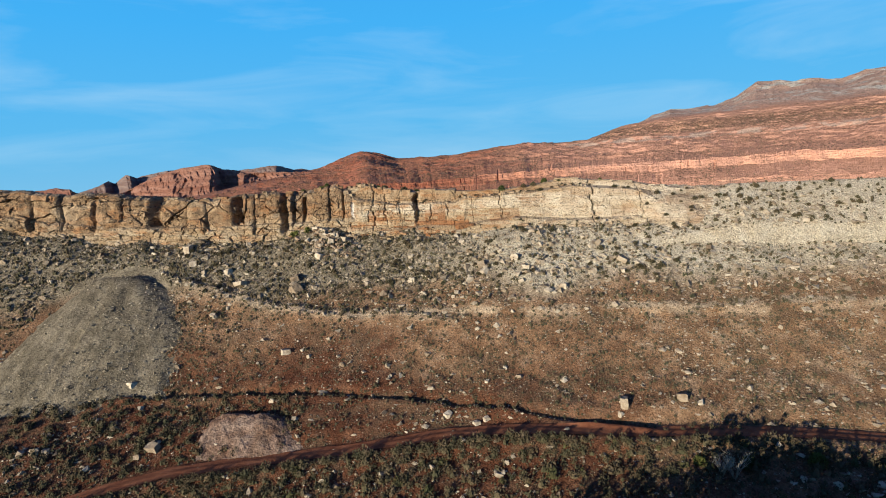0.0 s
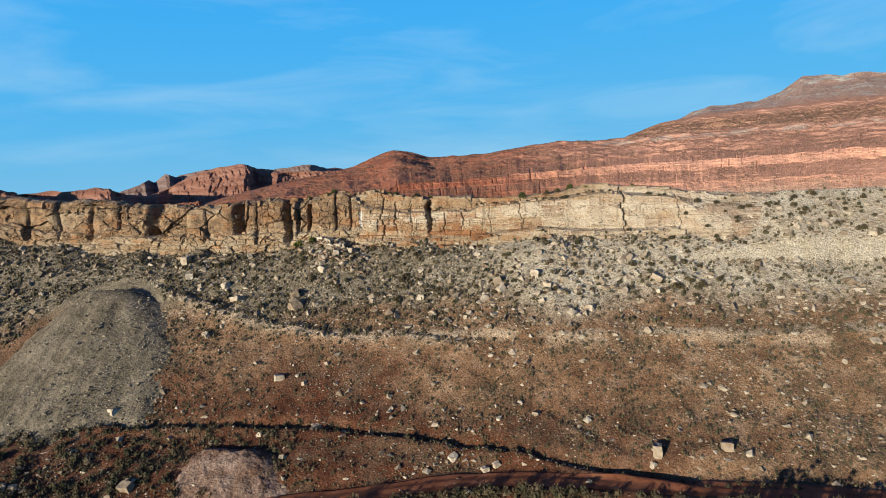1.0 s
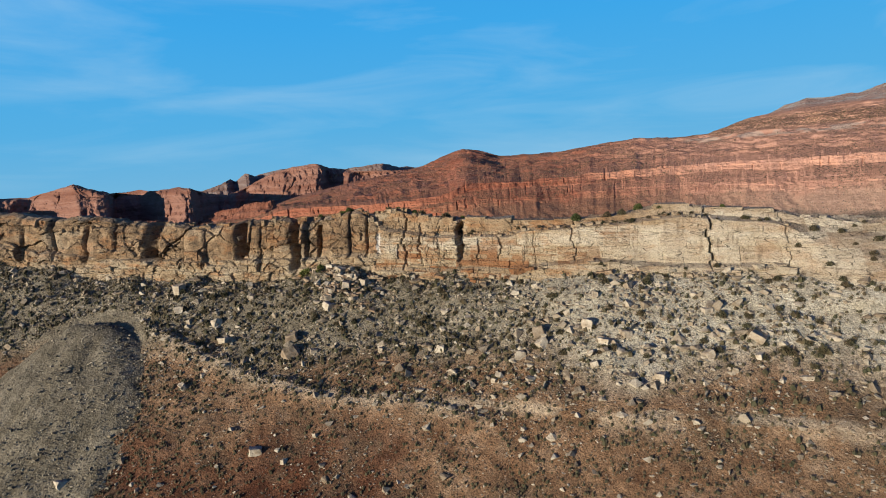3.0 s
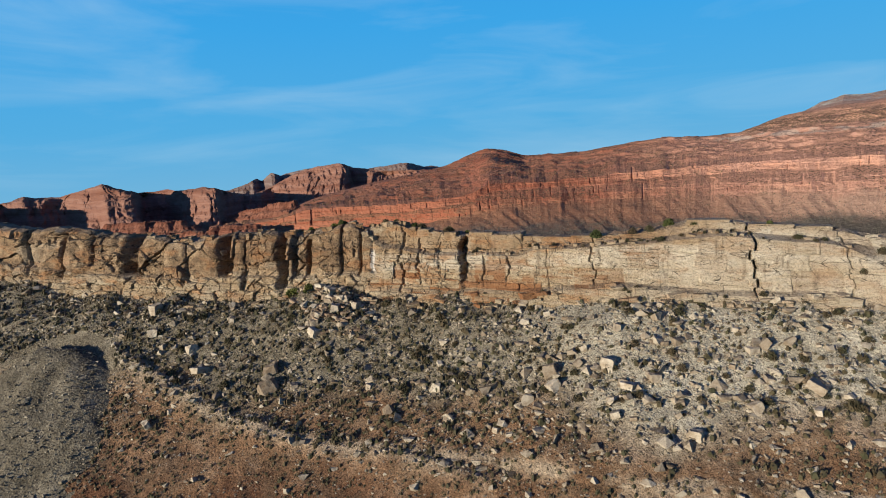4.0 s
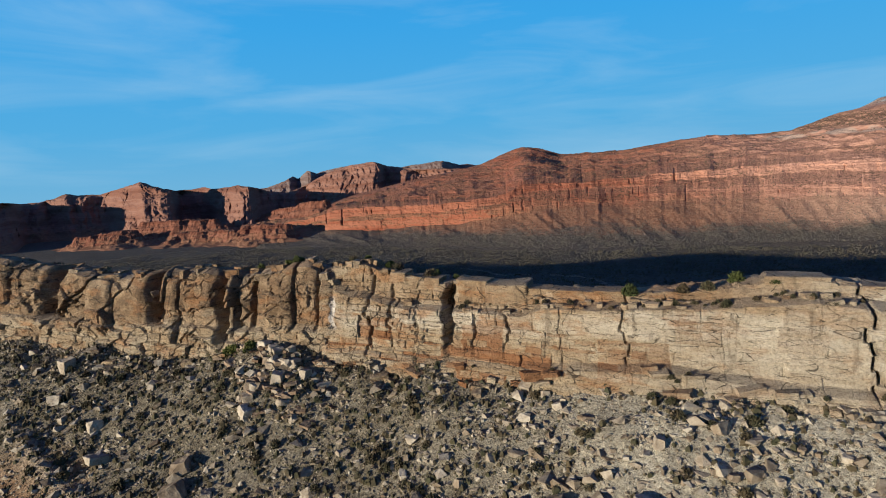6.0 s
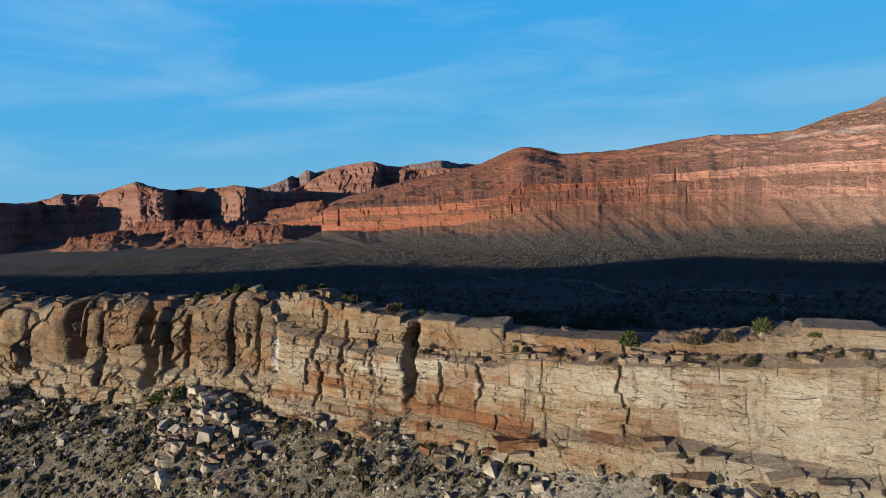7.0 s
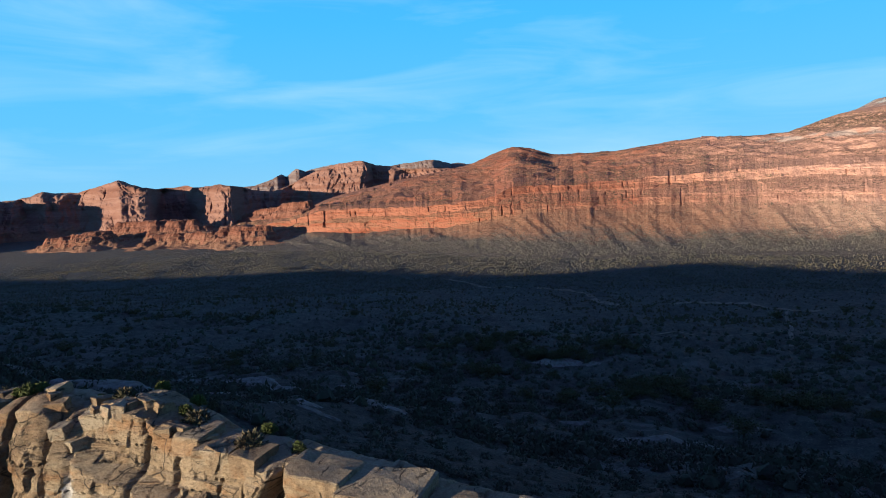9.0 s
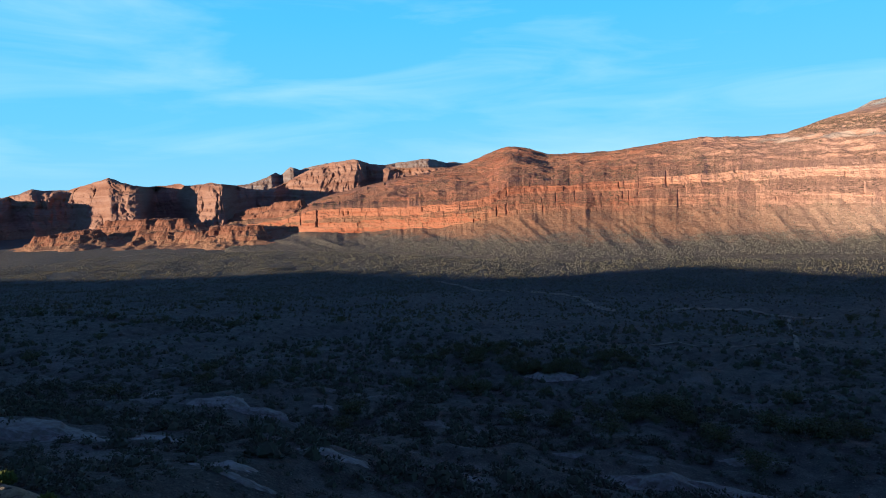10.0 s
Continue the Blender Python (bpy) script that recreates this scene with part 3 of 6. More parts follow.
def sheet(name, X, Y, Z, material, smooth=True, keep=None):
    """A sheet through a lattice of places; keep: which of its squares to make."""
    rows, cols = X.shape
    k = np.arange(rows * cols).reshape(rows, cols)
    quads = np.stack([k[:-1, :-1], k[:-1, 1:], k[1:, 1:], k[1:, :-1]], -1)
    quads = quads[keep] if keep is not None else quads.reshape(-1, 4)
    verts = np.stack([X, Y, Z], -1).reshape(-1, 3)
    used, where = np.unique(quads, return_inverse=True)
    return mesh_object(name, verts[used], where.reshape(quads.shape), material, smooth=smooth)


def steps(*spans):
    """Places from span to span: (from, to, step)."""
    return np.unique(np.concatenate([np.linspace(a, b, max(2, round((b - a) / s) + 1)) for a, b, s in spans]).round(4))


# ---- ground ----
gx = steps((-4600, -1400, 200), (-1400, -500, 40), (-500, -200, 9), (-200, -112, 2.2), (-112, 78, 0.55), (78, 200, 2.5), (200, 500, 9), (500, 1400, 40), (1400, 4600, 200))
gy = steps((-3500, -300, 160), (-300, 20, 16), (20, 60, 2.5), (60, 142, 0.5), (142, 260, 1.8), (260, 420, 4), (420, 760, 9), (760, 1400, 25), (1400, 4800, 170))
GX, GY = np.meshgrid(gx, gy)
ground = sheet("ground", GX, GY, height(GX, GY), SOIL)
spread = np.exp(-((GY - spur_y(GX) - 0.3) / 0.9) ** 2) * ease(-58, -54, GX) * ease(4, -8, GX) * ease(0.25, 0.45, vnoise(GX / 2.5, GY / 2.5, 34) + 0.2)
spread = np.maximum(spread, 0.7 * np.exp(-((GY - ledge_y(GX)) / 0.7) ** 2) * ease(-24, -10, GX) * ease(0.3, 0.55, vnoise(GX / 4, GY / 2, 35)))
ground.data.attributes.new("rubble", "FLOAT", "POINT").data.foreach_set("value", spread.ravel().astype(np.float32))
tagged(ground, "red and grey desert soil slope and scrub valley floor", "ground", kind="structure")

# ---- dirt road ----
rx = steps((-92, 118, 0.7))
side = np.linspace(-1.7, 1.7, 9)
RX, RS = np.meshgrid(rx, side)
RY = road_y(RX) + RS * (1 + 0.5 * (fbm(RX / 4, RS, 71, 3) - 0.5))
RZ = height(RX, RY) + 0.05 - 0.09 * np.exp(-((abs(RS) - 0.85) / 0.3) ** 2) + 0.05 * (vnoise(RX / 0.8, RS * 1.3, 72) - 0.5)
road = sheet("road", RX, RY, RZ + 0.06, DIRT)
tagged(road, "rutted red dirt road along the foot of the slope", "road", kind="structure")


# ---- cliff ----
def blocks(u, v, wide, high, seed, loose_u=0.8, loose_v=0.8, tilt=0.25, gap=0.09):
    """Rock split into blocks: how far each point stands out, how deep it is in a joint (0 to 1), and a number for its block."""
    x, y = u / wide, v / high
    ix, iy = np.floor(x), np.floor(y)
    best = np.full(x.shape, 9.0)
    second = np.full(x.shape, 9.0)
    out, tone = np.zeros(x.shape), np.zeros(x.shape)
    for a in (-1, 0, 1):
        for c in (-1, 0, 1):
            jx, jy = ix + a, iy + c
            px = jx + 0.5 + loose_u * (lattice(jx, jy, seed) - 0.5) + 0.5 * (lattice(jy, jy * 0 + 7, seed + 6) - 0.5)
            py = jy + 0.5 + loose_v * (lattice(jx, jy, seed + 1) - 0.5)
            dx, dy = x - px, y - py
            d = np.maximum(abs(dx), abs(dy)) * 0.75 + 0.25 * np.hypot(dx, dy)
            stand = lattice(jx, jy, seed + 2) - 0.5 + tilt * (dx * (lattice(jx, jy, seed + 3) - 0.5) + dy * (lattice(jx, jy, seed + 4) - 0.5)) * 4
            nearer = d < best
            second = np.where(nearer, best, np.minimum(second, d))
            out, tone = np.where(nearer, stand, out), np.where(nearer, lattice(jx, jy, seed + 5), tone)
            best = np.minimum(best, d)
    return out, ease(gap, 0, (second - best) * min(wide, high)), tone


def bedded(u, v, wide, high, seed, gap=0.06):
    """Level beds cut by upright joints: as blocks()."""
    y = v / high + 0.9 * (vnoise(v / (high * 2.1), v * 0 + 1, seed + 8) - 0.5) * 2
    row = np.floor(y)
    x = u / (wide * (0.5 + 1.3 * lattice(row, row * 0 + 2, seed) ** 1.5)) + 9 * lattice(row, row * 0 + 4, seed)
    ix = np.floor(x)
    best, second, cell = np.full(x.shape, 9.0), np.full(x.shape, 9.0), ix
    for a in (-1, 0, 1):
        d = abs(x - ix - a - 0.5 - 0.9 * (lattice(ix + a, row, seed + 1) - 0.5))
        second = np.where(d < best, best, np.minimum(second, d))
        cell = np.where(d < best, ix + a, cell)
        best = np.minimum(best, d)
    fy = y - row
    joint = ease(gap * 1.5, 0, (second - best) * wide * 0.5) * (lattice(cell, row, seed + 3) > 0.55)
    seam = ease(gap, 0, np.minimum(fy, 1 - fy) * high) * (lattice(cell, row, seed + 9) > 0.3)
    return lattice(cell, row, seed + 2) - 0.5, np.maximum(joint, 0.8 * seam), lattice(cell, row, seed + 5)


# clefts in the cliff: place, width, depth
CLEFTS = [(-103, 1.0, 1.0), (-94, 0.8, 1.0), (-88, 0.6, 0.6), (-80, 1.0, 1.3), (-74, 0.6, 0.7), (-66, 2.6, 3.4), (-58.5, 0.7, 0.5), (-54, 0.4, 0.5),
          (-46.8, 1.7, 2.6), (-43, 0.5, 0.4), (-36, 1.3, 2.6), (-34, 0.5, 0.9), (-31.6, 0.6, 1.5), (-26, 0.3, 0.3), (-22.6, 0.5, 1.0), (-20.5, 0.4, 0.5)]


def buttress(u, z):
    """The west face's clefts and the swelling of the columns between them."""
    out = np.zeros_like(u)
    at = np.array([c[0] for c in CLEFTS], float)
    w = u + 0.9 * (fbm(u / 3, z / 3.5, 23) - 0.5)
    k = np.clip(np.searchsorted(at, w), 1, len(at) - 1)
    lo, hi = at[k - 1], at[k]
    f = np.clip((w - lo) / (hi - lo), 0, 1)
    pick = lattice(k * 1.0, k * 0.0 + 2, 29)
    out = 1.3 * (pick - 0.45) + 0.25 * (1 - abs(2 * f - 1) ** 5) + 0.5 * (f - 0.5) * (2 * lattice(k * 1.0, k * 0.0 + 5, 31) - 1)
    for a, width, depth in CLEFTS:
        out = out - min(4.5, 0.75 * depth ** 1.6) * np.exp(-np.abs((w - a) / (0.62 * width)) ** 2.6) * (0.55 + 0.6 * vnoise(z / 2.2, z * 0 + a, 25))
    return out


def profile(points, t):
    """Depth and height share along a face, t from 0 to 1."""
    n = np.linspace(0, 1, len(points))
    return np.interp(t, n, [p[0] for p in points]), np.interp(t, n, [p[1] for p in points])


WEST = [(-5.0, -0.35), (-3.8, -0.02), (-3.5, 0.12), (-3.3, 0.33), (-2.7, 0.36), (-2.4, 0.6), (-2.0, 0.82), (-1.2, 0.95), (0.2, 1.0), (2.6, 0.98), (6.5, 0.82), (10, 0.3)]
CENTRE = [(-6.0, -0.35), (-4.8, -0.02), (-4.1, 0.1), (-3.2, 0.16), (-2.9, 0.34), (-2.6, 0.52), (-2.3, 0.67), (-0.9, 0.71), (-0.6, 0.84), (-0.3, 0.97), (3.2, 1.0), (10, 0.4)]
MIDDLE = [(-6.5, -0.35), (-5.3, -0.02), (-4.6, 0.1), (-3.4, 0.15), (-2.9, 0.36), (-2.6, 0.6), (-2.35, 0.81), (-1.1, 0.845), (-0.25, 0.87), (0.0, 0.97), (3.2, 1.0), (10, 0.4)]
EAST = [(-13.0, -0.45), (-10.5, -0.06), (-9.2, 0.06), (-8.2, 0.15), (-7.0, 0.24), (-5.8, 0.36), (-4.6, 0.46), (-3.4, 0.60), (-2.2, 0.72), (-1.2, 0.88), (1.5, 0.98), (10, 0.4)]


def cliff_place(u, t):
    """The bare cliff's surface: distance from the crest line and height."""
    (qa, ha), (qb, hb), (qc, hc), (qm, hm) = (profile(line, t) for line in (WEST, MIDDLE, EAST, CENTRE))
    wob = 5 * (fbm(u / 7, t * 2, 51) - 0.5)
    m = ease(4.5, 1.5, u)
    qb, hb = m * qm + (1 - m) * qb, m * hm + (1 - m) * hb
    a = ease(-18, -24, u + 0.8 * wob)
    c = ease(36, 50, u + wob)
    b = 1 - a - c
    q, h = a * qa + b * qb + c * qc, a * ha + b * hb + c * hc
    top = rim(u) + (1.3 * (fbm(u / 3.6, u * 0, 61, 3) - 0.5) * (0.25 + a))
    return q, foot(u) + (top - foot(u)) * h - c * (0.4 + 1.2 * (fbm(u / 6, t * 5, 65, 3) - 0.5) + 2.0 * ease(0.4, 0.15, t)), a, b, c


def face_depth(u, z, t, a, b, c):
    """How far the weathered rock stands out from the bare surface, towards the slope."""
    hem = 0.08 + 0.3 * vnoise(u / 4.5, u * 0, 28)
    upper = ease(hem, hem + 0.1, t) * ease(0.92, 0.7, t)
    centre = b * ease(7, -1, u)
    bulge = a * upper * buttress(u, z)
    # the chasm in the middle of the face, and a shallower one beside it
    for at, width, depth in ((-6.2, 0.5, 3.0), (-3.0, 0.2, 0.7), (-13.2, 0.2, 0.6), (0.4, 0.16, 0.6), (-10, 0.14, 0.5)):
        bulge = bulge - (1 - a) * depth * np.exp(-np.abs((u - at + 1.7 * (fbm(z / 1.6, z * 0 + at, 30, 4, 0.6) - 0.5)) / width) ** 2.5) * ease(0.2, 0.5, t) * (0.6 + 0.5 * vnoise(z / 1.3, z * 0 + at, 32))
    wu, wz = u + 0.35 * (fbm(u / 1.6, z / 1.6, 71, 3) - 0.5), z + 0.35 * (fbm(u / 2.0, z / 1.4, 73, 3) - 0.5) + 0.03 * u
    big, gap1, tone1 = blocks(wu + 90, wz, 6.2, 4.2, 53, 0.9, 0.9, 0.34, 0.16)
    belly = a * upper * (1 - 0.6 * ease(-29, -26, u)) * (1.1 * big - 0.5 * gap1 + 0.4 * (fbm(u / 4.5, z / 4, 27, 2) - 0.5))
    mids, gap5, tone5 = blocks(wu + 7, wz, 1.7, 1.5, 67, 0.95, 0.95, 0.4, 0.12)
    belly = belly + a * upper * ease(0.42, 0.55, fbm(u / 5, z / 4, 69, 3)) * (0.6 * mids - 0.3 * gap5)
    bulge = bulge + belly
    for at, width, depth in ((12, 0.12, 0.5), (31, 0.15, 1.5), (40.5, 0.13, 0.5), (6, 0.1, 0.25), (-16, 0.2, 0.6)):
        bulge = bulge - (1 - a) * depth * np.exp(-((u - at + 0.6 * (lattice(np.floor(z / 1.1), z * 0 + at, 24) - 0.5) + 0.4 * (vnoise(z / 0.8, z * 0, 26) - 0.5)) / width) ** 2) * ease(0.1, 0.3, t)
    wv = z + 0.03 * u + 0.25 * (fbm(u / 9, z / 4, 75, 2) - 0.5)
    beds, gap2, tone2 = bedded(u + 0.12 * (vnoise(u / 0.7, z / 0.5, 76) - 0.5), wv, 4.4, 1.35, 33, 0.13)
    small, gap3, tone3 = bedded(u + 40 + 0.2 * (vnoise(u / 0.6, z / 0.5, 77) - 0.5), wv, 1.9, 0.66, 37, 0.11)
    rubbly, gap4, tone4 = blocks(wu + 20, wz, 1.9, 1.15, 59, 0.95, 0.9, 0.35, 0.14)
    small, gap3, tone3 = (np.where(a > 0.5, p, o) for p, o in ((1.3 * rubbly, small), (gap4, gap3), (tone4, tone3)))
    broken = ease(0.46, 0.62, fbm(u / 6, z / 3.2, 39, 3)) * (1 - 0.45 * b)
    low = ease(0.42, 0.28, t)
    strength = 0.2 + 0.5 * b + 0.5 * c + 0.35 * a * low + 0.25 * centre
    broken = np.clip(broken + 0.9 * a * low + 0.4 * centre, 0, 1)
    d = bulge + strength * (0.34 * beds - 0.34 * 0.7 * gap2 * ease(0.35, 0.6, vnoise(u / 2.7, z / 1.3, 57))) + (0.3 + 0.7 * np.maximum(strength, a * low)) * broken * (0.36 * small - 0.26 * gap3)
    d = d + 0.14 * (1 - a) * (fbm(u / 6, z / 0.8, 49, 3) - 0.5) + 0.5 * c * (fbm(u / 3.2, z / 2.0, 50, 4) - 0.5) + 0.35 * (fbm(u / 2.4, z / 2.4, 41, 3) - 0.5) + 0.16 * (fbm(u / 0.45, z / 0.35, 43, 2) - 0.5)
    return d, (1 - 0.5 * b) * 0.45 * np.where(a * upper > 0.5, tone1, tone2) + 0.5 * b * 0.45 * 0.5 + 0.2 * tone2 + 0.35 * (broken * tone3 + (1 - broken) * 0.5)


cu = steps((-230, -112, 0.9), (-112, -66, 0.26), (-66, 50, 0.13), (50, 112, 0.3), (112, 220, 1.5))
ct = np.concatenate([np.linspace(0, 0.72, 118, endpoint=False), np.linspace(0.72, 1, 30)])
CU, CT = np.meshgrid(cu, ct)
CQ, CZ, WA, WB, WC = cliff_place(CU, CT)
CD, CTONE = face_depth(CU, CZ, CT, WA, WB, WC)
steep = ease(0.9, 0.7, CT)
CX = CU + 0.25 * (fbm(CU / 1.3, CZ / 1.3, 45) - 0.5)
CY = crest(CU) + CQ - CD * (0.25 + 0.75 * steep)
CZ = CZ + (1 - steep) * 0.6 * (fbm(CU / 1.8, CQ / 1.8, 46) - 0.5) + (1 - steep) * (0.45 * (WA + 0.5 * WB + WC) * (lambda o: o[0] - 0.6 * o[1])(blocks(CU, CQ, 2.4, 1.7, 63, 0.9, 0.9, 0.3, 0.2)))
cliff = sheet("cliff", CX, CY, CZ, CLIFF, smooth=False)
cliff.data.attributes.new("tone", "FLOAT", "POINT").data.foreach_set("value", CTONE.ravel().astype(np.float32))
tagged(cliff, "weathered tan and brown sandstone cliff with jointed blocks", "cliff", kind="structure")


# ---- far country ----
HUB = Vector((12.0, 90.0, 51.0))


def far_sheet(name, az, stations, counts, shape, material):
    """A slope seen in the distance: for each bearing a profile through its stations (distance, height)."""
    R, Z = [], []
    for (r0, z0), (r1, z1), m in zip(stations, stations[1:], counts):
        t = np.linspace(0, 1, m, endpoint=False)[:, None]
        R.append(r0 + (r1 - r0) * t)
        Z.append(z0 + (z1 - z0) * t)
    R, Z = np.concatenate(R), np.concatenate(Z)
    A = np.broadcast_to(az, R.shape)
    R, Z = shape(A, R, Z)
    return sheet(name, HUB.x + R * np.sin(np.radians(A)), HUB.y + R * np.cos(np.radians(A)), Z, material, smooth=False)


def up(r, degrees):
    return HUB.z + r * np.tan(np.radians(degrees))


MSTEP = 0.105
maz = np.arange(-40, 46, MSTEP)
m_foot = np.interp(maz, [-40, -34, -21, -13, -5, 9, 20, 50], [900, 840, 700, 640, 585, 610, 640, 700])
m_base = np.interp(maz, [-40, -27, -21, -16, -10, 0, 13, 20, 50], [1120, 905, 860, 800, 770, 760, 770, 740, 760])
m_base_el = np.interp(maz, [-40, -27, -22, -16.4, -12.8, -9, -4, 3, 9.8, 13.8, 19, 50], [-3.5, -4.15, -4.3, -4.0, -3.8, -3.3, -3.1, -2.9, -2.7, -2.8, -2.9, -3.4])
m_top = m_base + np.interp(maz, [-40, -27, -13, -9, 0, 20, 50], [40, 46, 58, 88, 98, 115, 120])
m_top_el = np.interp(maz, [-40, -33, -30, -27, -22.5, -17.6, -12.7, -10.9, -9.2, -4, -1, 5, 9.4, 13.8, 19, 50], [-3.0, -2.9, -2.6, -1.75, -1.7, -1.7, -1.6, -1.2, -0.3, -0.42, -0.35, 0.1, 0.15, 0.28, 0.25, 0.6])
m_sky = np.interp(maz, [-40, -27, -18, -13, -8.8, -5, 0, 7.5, 14, 20, 50], [1250, 1150, 1200, 1280, 1310, 1250, 1150, 1120, 1150, 1200, 1250])
m_sky_el = np.interp(maz, [-40, -30, -25, -20, -16, -13, -11, -9.6, -8.4, -7.2, -5.5, 0, 7.0, 9.0, 13.4, 16.5, 19.6, 24, 36, 50],
                     [-2.9, -2.4, -0.9, 0.2, 0.9, 1.5, 2.3, 2.85, 2.9, 2.6, 1.95, 2.0, 2.76, 2.62, 2.55, 3.6, 4.0, 4.2, 4.3, 4.3])
m_cap = m_sky + 650
m_cap_el = np.interp(maz, [-40, -5, 0, 13, 16.3, 18.1, 20.9, 22.7, 24.4, 26.2, 27.9, 30.5, 32.1, 34, 35.5, 36.9, 50], [-3, -0.5, 0.4, 2.1, 3.3, 3.95, 5.0, 4.85, 4.85, 5.35, 6.5, 6.25, 6.2, 5.85, 6.3, 6.4, 6.4])


def rounded(v, degrees):
    """A table's values with its corners rounded off over some degrees."""
    w = np.hanning(int(degrees / MSTEP) | 1)
    return np.convolve(np.pad(v, len(w) // 2, mode="edge"), w / w.sum(), mode="valid")


m_foot, m_base, m_sky, m_cap = (rounded(v, 12) for v in (m_foot, m_base, m_sky, m_cap))
m_top, m_base_el, m_top_el, m_sky_el = rounded(m_top, 5), rounded(m_base_el, 4), rounded(m_top_el, 1.2), rounded(m_sky_el, 0.9)
m_base_el = m_base_el + 0.75 * (fbm(maz / 2.6, maz * 0, 311, 5, 0.6) - 0.5)
m_top_el = m_top_el + 0.4 * (fbm(maz / 1.7, maz * 0, 313, 5, 0.6) - 0.5)
# the wall: west of the corner one tall cliff, east of it a low cliff, a ledge slope and an upper cliff
m_west = ease(-8.6, -11.5, maz)
m_z0, m_z1 = up(m_base, m_base_el), up(m_top, m_top_el)


def on_wall(west, east, seed):
    stray = 0.3 * (fbm(maz / 2.2, maz * 0, seed, 4, 0.6) - 0.5)
    d, h = (west[k] * m_west + east[k] * (1 - m_west) for k in (0, 1))
    d = d + 0.9 * stray
    return m_base + np.clip(d, 0.03, 0.94) * (m_top - m_base), m_z0 + np.clip(h + 0.5 * stray, 0.08, 0.97) * (m_z1 - m_z0)


def mesa_shape(A, R, Z):
    s = np.radians(A) * 800
    t_face = ease(m_base - 12, m_base + 4, R) * ease(m_top + 8, m_top - 5, R)
    body = ease(m_base - 40, m_base + 20, R) * ease(m_sky, m_sky - 120, R)
    R0 = R
    share = np.clip((R - m_foot) / (m_base - m_foot), 0, 1)
    Z = Z - (R <= m_base) * (R >= m_foot) * (share - share ** 1.6) * (up(m_base, m_base_el) + 23.5)
    R = R + body * 24 * (fbm(s / 190, Z / 400, 79, 2) - 0.5)
    # buttresses and bays of the wall, broken edges, narrow upright clefts
    wall = t_face * (8 * (ridged(s / 44, Z / 90, 81, 3) - 0.6) + 5 * (fbm(s / 9, Z / 7, 83, 4, 0.6) - 0.5) + 2.2 * (lattice(np.floor(s / 5.5 + 0.7 * fbm(s / 30, Z / 25, 84)), np.floor(Z / 6.5), 86) - 0.5))
    R = R + wall
    for seed, wide, often in ((85, 19.0, 0.68), (185, 8.0, 0.66)):
        line = s + 2.5 * (fbm(Z / 7, s / 90, seed + 1) - 0.5)
        notch = ease(0.93, 0.985, ridged(line / wide, s * 0, seed, 1)) * ease(often, often + 0.06, vnoise(s / 21, Z / 13, seed + 4))
        R = R + 5.5 * notch * t_face * (0.3 + vnoise(s / 33, Z / 9, seed + 7))
    talus = ease(m_foot, m_foot + 60, R0) * ease(m_base + 10, m_base - 30, R0)
    Z = Z + talus * (4 * (ridged((s + 0.35 * R) / 30, R / 160, 87, 3) - 0.5) + 1.6 * (fbm(s / 10, R / 14, 88, 2) - 0.5))
    upper = ease(m_top, m_top + 30, R0) * ease(m_sky + 5, m_sky - 40, R0)
    k = Z / 7.5 + 1.6 * fbm(s / 160, R / 120, 91, 3)
    tread = (ease(0.5, 0.72, k - np.floor(k)) - (k - np.floor(k))) * 7.5
    strong = 0.1 + 1.1 * ease(0.42, 0.62, fbm(s / 48, Z / 9, 92, 3))
    Z = Z + strong * tread * np.maximum(0.16 * upper, 0.08 * t_face) + upper * (11 * (ridged(s / 80, R / 80, 93, 3) - 0.55) + 4 * (fbm(s / 14, R / 16, 94, 2) - 0.5) + 1.6 * (fbm(s / 6, Z / 1.6, 99, 2) - 0.5))
    rimline = ease(m_sky - 40, m_sky, R0) * ease(m_sky + 40, m_sky, R0)
    Z = Z + rimline * (5 * (fbm(s / 14, s * 0, 95, 5, 0.65) - 0.5) + 3 * (lattice(np.floor(s / 11), s * 0, 96) - 0.5) * (vnoise(s / 60, s * 0, 98) > 0.55))
    cap = ease(m_sky + 80, m_cap, R0)
    Z = Z + cap * (18 * (ridged(s / 60, R / 120, 97, 4) - 0.6)) - 70 * ease(-34, -41, A)
    return R, Z


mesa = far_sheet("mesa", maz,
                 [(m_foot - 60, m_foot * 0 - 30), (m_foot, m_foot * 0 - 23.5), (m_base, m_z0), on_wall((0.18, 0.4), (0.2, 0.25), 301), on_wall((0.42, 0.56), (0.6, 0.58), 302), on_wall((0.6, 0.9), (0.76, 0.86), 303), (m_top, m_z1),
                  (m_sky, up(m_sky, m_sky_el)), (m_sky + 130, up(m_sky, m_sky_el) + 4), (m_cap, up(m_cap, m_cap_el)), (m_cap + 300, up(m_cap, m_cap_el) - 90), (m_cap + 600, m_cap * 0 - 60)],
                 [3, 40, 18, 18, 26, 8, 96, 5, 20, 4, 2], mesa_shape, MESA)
tagged(mesa, "long red sandstone mesa with ledges and scrub talus", "mesa", kind="structure")

